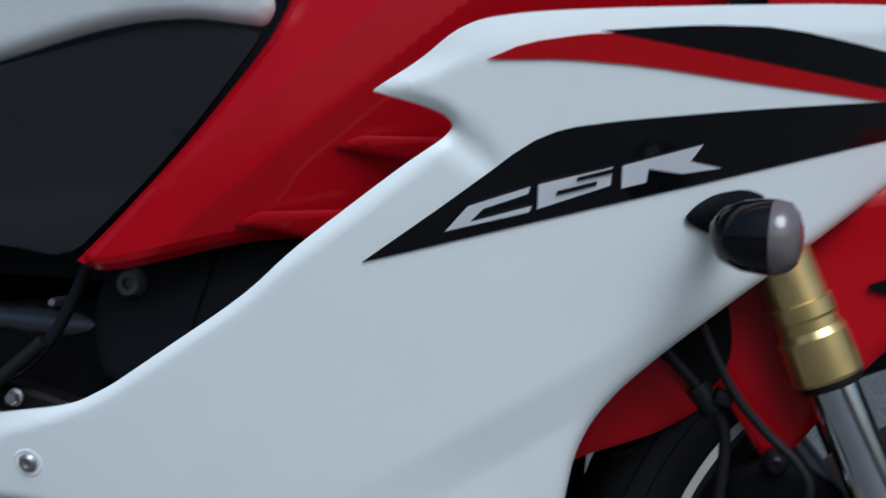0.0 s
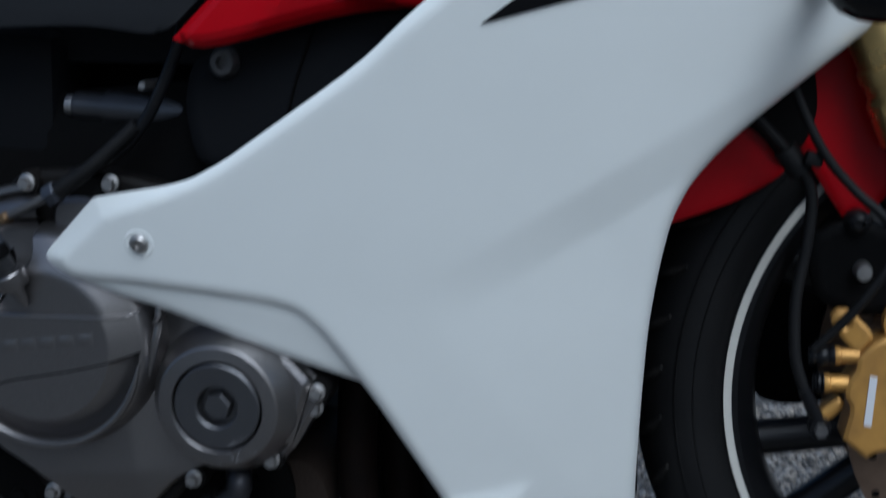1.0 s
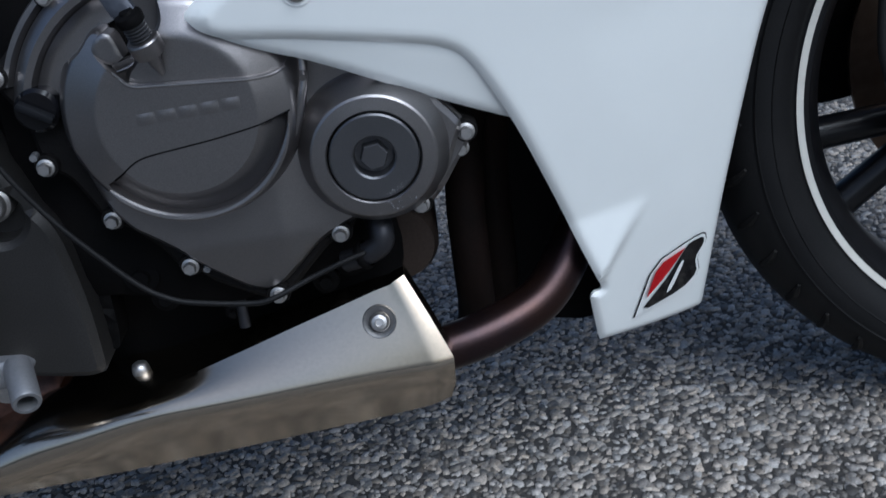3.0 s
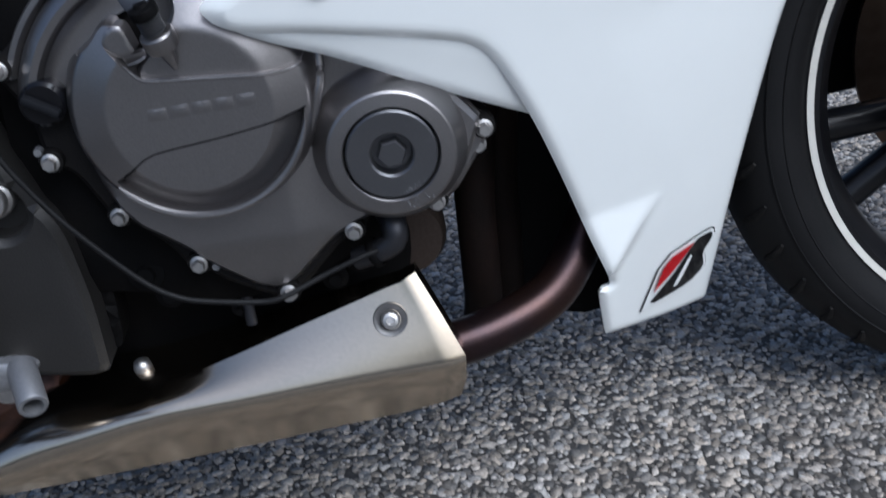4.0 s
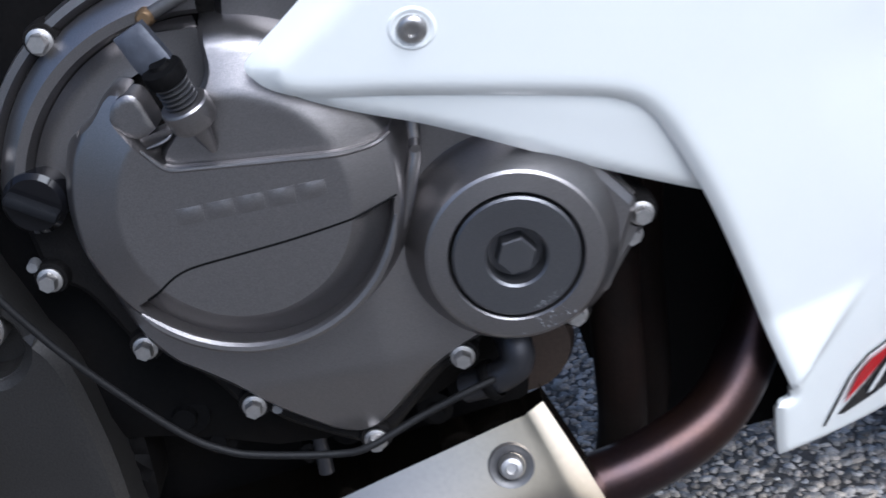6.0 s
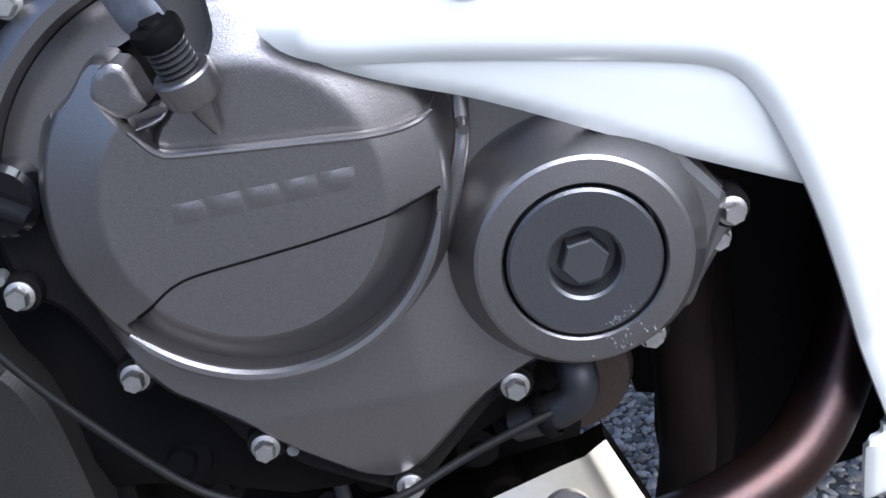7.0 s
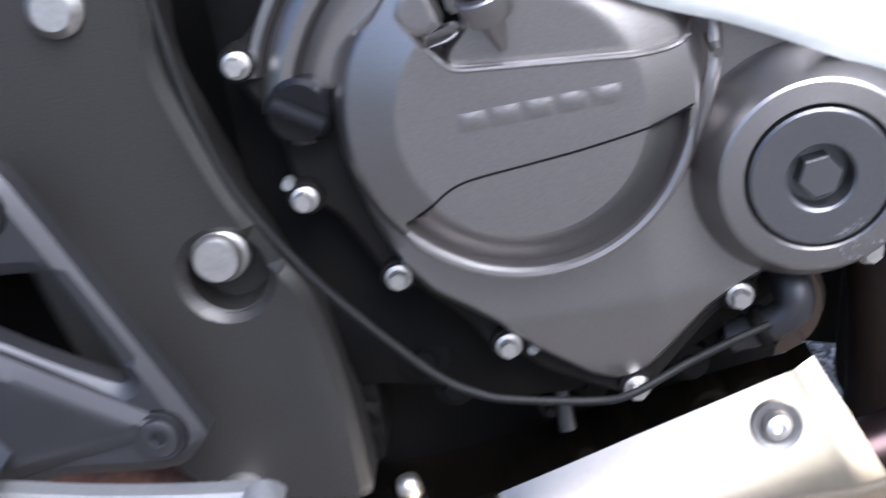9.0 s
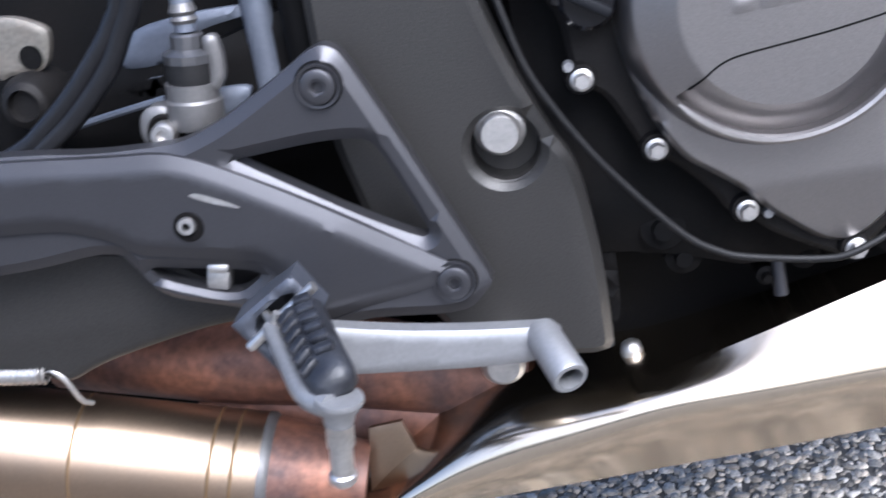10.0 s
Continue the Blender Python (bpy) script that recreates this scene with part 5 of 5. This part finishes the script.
            part("rubber_rib", block((.0098, .0066, .0040), m @ pose(.0056 * side, y, .0080 - drop, 12 * max(0, y / .03), 9 * side, 16 * side), .0014), PEGRUBBER, rub)
    part("peg_end", turned([(0, 0), (.0116, 0), (.0120, .15), (.0112, .25), (.0078, .65), (.0068, 1), (0, 1)], (-.3520, -.339, .3110), (-.3550, -.339, .2970), 28), ALLOY, peg)
    part("feeler", turned([(.0072, 0), (.0066, .02), (.0066, .36), (.0056, .38), (.0056, .78), (.0068, .81), (.0068, .90), (.0046, .97), (0, 1)], (-.3546, -.3385, .2985), (-.3605, -.337, .2625), 28), STEEL, peg, "bright peg feeler")
    part("peg_spring", tube([(-.400, -.262, .326), (-.394, -.272, .324), (-.390, -.274, .330)], .0022, 8, 4), STEEL, peg)
    part("hinge_pin", turned([(0, 0), (.0030, 0), (.0034, .5), (.0030, 1), (0, 1)], (-.411, -.266, .3095), (-.370, -.266, .3385), 12), STEEL, peg)

    pedal = part("brake_pedal", panel([(-.395, .312), (-.379, .3115), (-.336, .302), (-.300, .2965), (-.268, .293), (-.255, .292), (-.2475, .285), (-.262, .273), (-.290, .2735), (-.34, .278), (-.385, .2825)], -.258, .010, .004, (.0034, .0022, 1.5), rows=1), ALLOY, bike, "grey alloy brake pedal")
    part("pedal_toe", turned([(.0066, .80), (.0066, 1), (.0090, 1), (.0098, .96), (.0098, .06), (.009, 0), (0, 0)], (-.2605, -.250, .287), (-.2475, -.284, .2745), 28), ALLOY, pedal, "hollow round pedal toe")
    part("pivot_nut", lathe([(0, -.228), (.009, -.228), (.0125, -.223), (.0135, -.2)], (-.2855, 0, .2570), seg=24), STEEL, pedal, "steel pivot nut")


step_plate()


# ---- rear brake master cylinder and rear fittings ----
def rear_fittings():
    a, b = Vector((-.4275, -.205, .417)), Vector((-.4205, -.205, .466))
    mc = part("brake_master_cylinder", turned([(0, 0), (.0140, 0), (.0155, .1), (.0155, .30), (.0143, .33), (.0143, .5), (0, .5)], a, b, 32), CASTGREY, bike, "alloy rear brake master cylinder", angle=25)
    part("boot", turned([(.0130, 0), (.0134, .5), (.0130, 1)], a.lerp(b, .48), a.lerp(b, .74), 32), RUBBER, mc, "black rubber boot")
    part("gland", turned([(.0138, 0), (.0140, .3), (.0115, .40), (.0090, .48), (.0090, .92), (.0075, 1), (0, 1)], a.lerp(b, .72), a.lerp(b, 1.03), 12), CAP, mc, "steel hose gland", angle=25)
    part("clamp", panel([(-.412, .465), (-.404, .4645), (-.4030, .453), (-.4045, .441), (-.4095, .4345), (-.4150, .4365), (-.4115, .447)], -.212, .007, .003, (.0025, .002, 1.5), rows=1), CASTGREY, mc, "grey clamp arm")
    part("lug", panel([(-.456, .428), (-.451, .4325), (-.442, .4325), (-.434, .426), (-.4245, .4175), (-.436, .410), (-.443, .405), (-.455, .408), (-.458, .418)], -.212, .012, .003, (.0025, .002, 2), rows=1), CASTGREY, mc)
    part("lug_ring", lathe([(.0074, -.2128), (.0092, -.2140), (.0105, -.2120)], (-.4430, 0, .4180), seg=28), DARK, mc)
    part("lug_bolt", lathe([(0, -.2175), (.0028, -.2175), (.0032, -.2205), (.0058, -.2205), (.0068, -.219), (.0070, -.211)], (-.4430, 0, .4180), seg=24), STEEL, mc, "bright socket bolt")
    part("hose", tube([(-.4202, -.205, .468), (-.4190, -.204, .485), (-.4195, -.2, .51), (-.43, -.2, .55)], .0058), INNER, mc, "grey braided hose")
    part("hose_ring", turned([(.0060, 0), (.0075, .2), (.0060, .4), (.0075, .6), (.0060, 1)], (-.4200, -.2045, .472), (-.4190, -.204, .483), 16), CASTGREY, mc)
    part("rear_hose", tube([(-.43, -.215, .56), (-.446, -.215, .496), (-.455, -.215, .480), (-.466, -.216, .467), (-.487, -.217, .447), (-.507, -.218, .432), (-.525, -.218, .422), (-.60, -.218, .395)], .0050, 14), HOSE, bike, "black rubber hose")
    part("rear_hose", tube([(-.42, -.213, .56), (-.440, -.214, .495), (-.452, -.214, .474), (-.464, -.215, .457), (-.486, -.216, .4375), (-.505, -.217, .425), (-.524, -.217, .4155), (-.60, -.217, .388)], .0062, 12), HOSE, bike, "thick black rubber hose")
    part("inner_panel", panel([(-.478, .447), (-.467, .468), (-.433, .472), (-.392, .471), (-.392, .466), (-.425, .462), (-.439, .456), (-.450, .446)], -.165, .006, .004, (.0034, .002, 1.5), rows=1), INNER, bike, "blue-grey inner panel")
    part("inner_panel", panel([(-.492, .434), (-.467, .4435), (-.447, .4435), (-.448, .425), (-.476, .4275)], -.165, .006, .004, (.0034, .002, 1.5), rows=1), INNER, bike, "blue-grey inner panel")
    part("inner_panel", panel([(-.428, .432), (-.396, .431), (-.405, .418), (-.428, .412)], -.19, .006, .004, (.0034, .002, 1.5), rows=1), INNER, bike, "blue-grey inner panel")
    part("link_rod", tube([(-.52, -.18, .420), (-.504, -.18, .423), (-.483, -.18, .426), (-.45, -.18, .430)], .0022, 8, 3), INNER, bike, "thin grey link rod")
    # Subframe backing with its shade put into the colour.
    part("subframe", panel([(-.64, .40), (-.60, .45), (-.48, .448), (-.42, .452), (-.36, .47), (-.34, .48), (-.34, .43), (-.42, .40)], -.165, .02, .008, (.006, .004, 2)), DARK, bike, "near-black sheet standing for the shaded subframe")
    part("subframe_tube", tube([(-.394, -.16, .40), (-.392, -.16, .45), (-.388, -.16, .56)], .009, 12), INNER, bike, "grey subframe tube")
    part("subframe_tube", tube([(-.366, -.17, .40), (-.366, -.17, .45), (-.362, -.17, .56)], .011, 12), DARK, bike, "black subframe tube")
    br = part("stay_bracket", panel([(-.535, .4920), (-.5176, .4895), (-.5020, .4810), (-.5030, .4720), (-.5080, .4600), (-.519, .4565), (-.530, .4590), (-.537, .4560), (-.545, .470)], -.188, .006, .003, (.0025, .0015, 1), rows=1), BRACKET, bike, "pale steel stay bracket")
    part("bracket_hole", lathe([(0, -.1886), (.0066, -.1886), (.0070, -.187)], (-.5150, 0, .4668), seg=24), DARK, br)
    part("link_boss", lathe([(0, -.2), (.008, -.2), (.009, -.205), (.013, -.203), (.016, -.195), (.016, -.17)], (-.520, 0, .4440), seg=28), FLANGE, bike, "black linkage boss")
    # Two near-black fillers added to close the gaps and read as deep shade.
    part("tail_bay", panel([(-.75, .36), (-.75, .60), (-.20, .60), (-.20, .36)], -.10, .2, .05, (0, 0, 1), rounds=0), DARK, bike, "near-black sheet standing for shade in the tail")
    part("rear_lower_bay", panel([(-.70, .18), (-.70, .40), (-.25, .40), (-.24, .25), (-.30, .19)], -.08, .15, .05, (0, 0, 1), rounds=0), DARK, bike, "near-black filler standing for shade above the muffler")


rear_fittings()
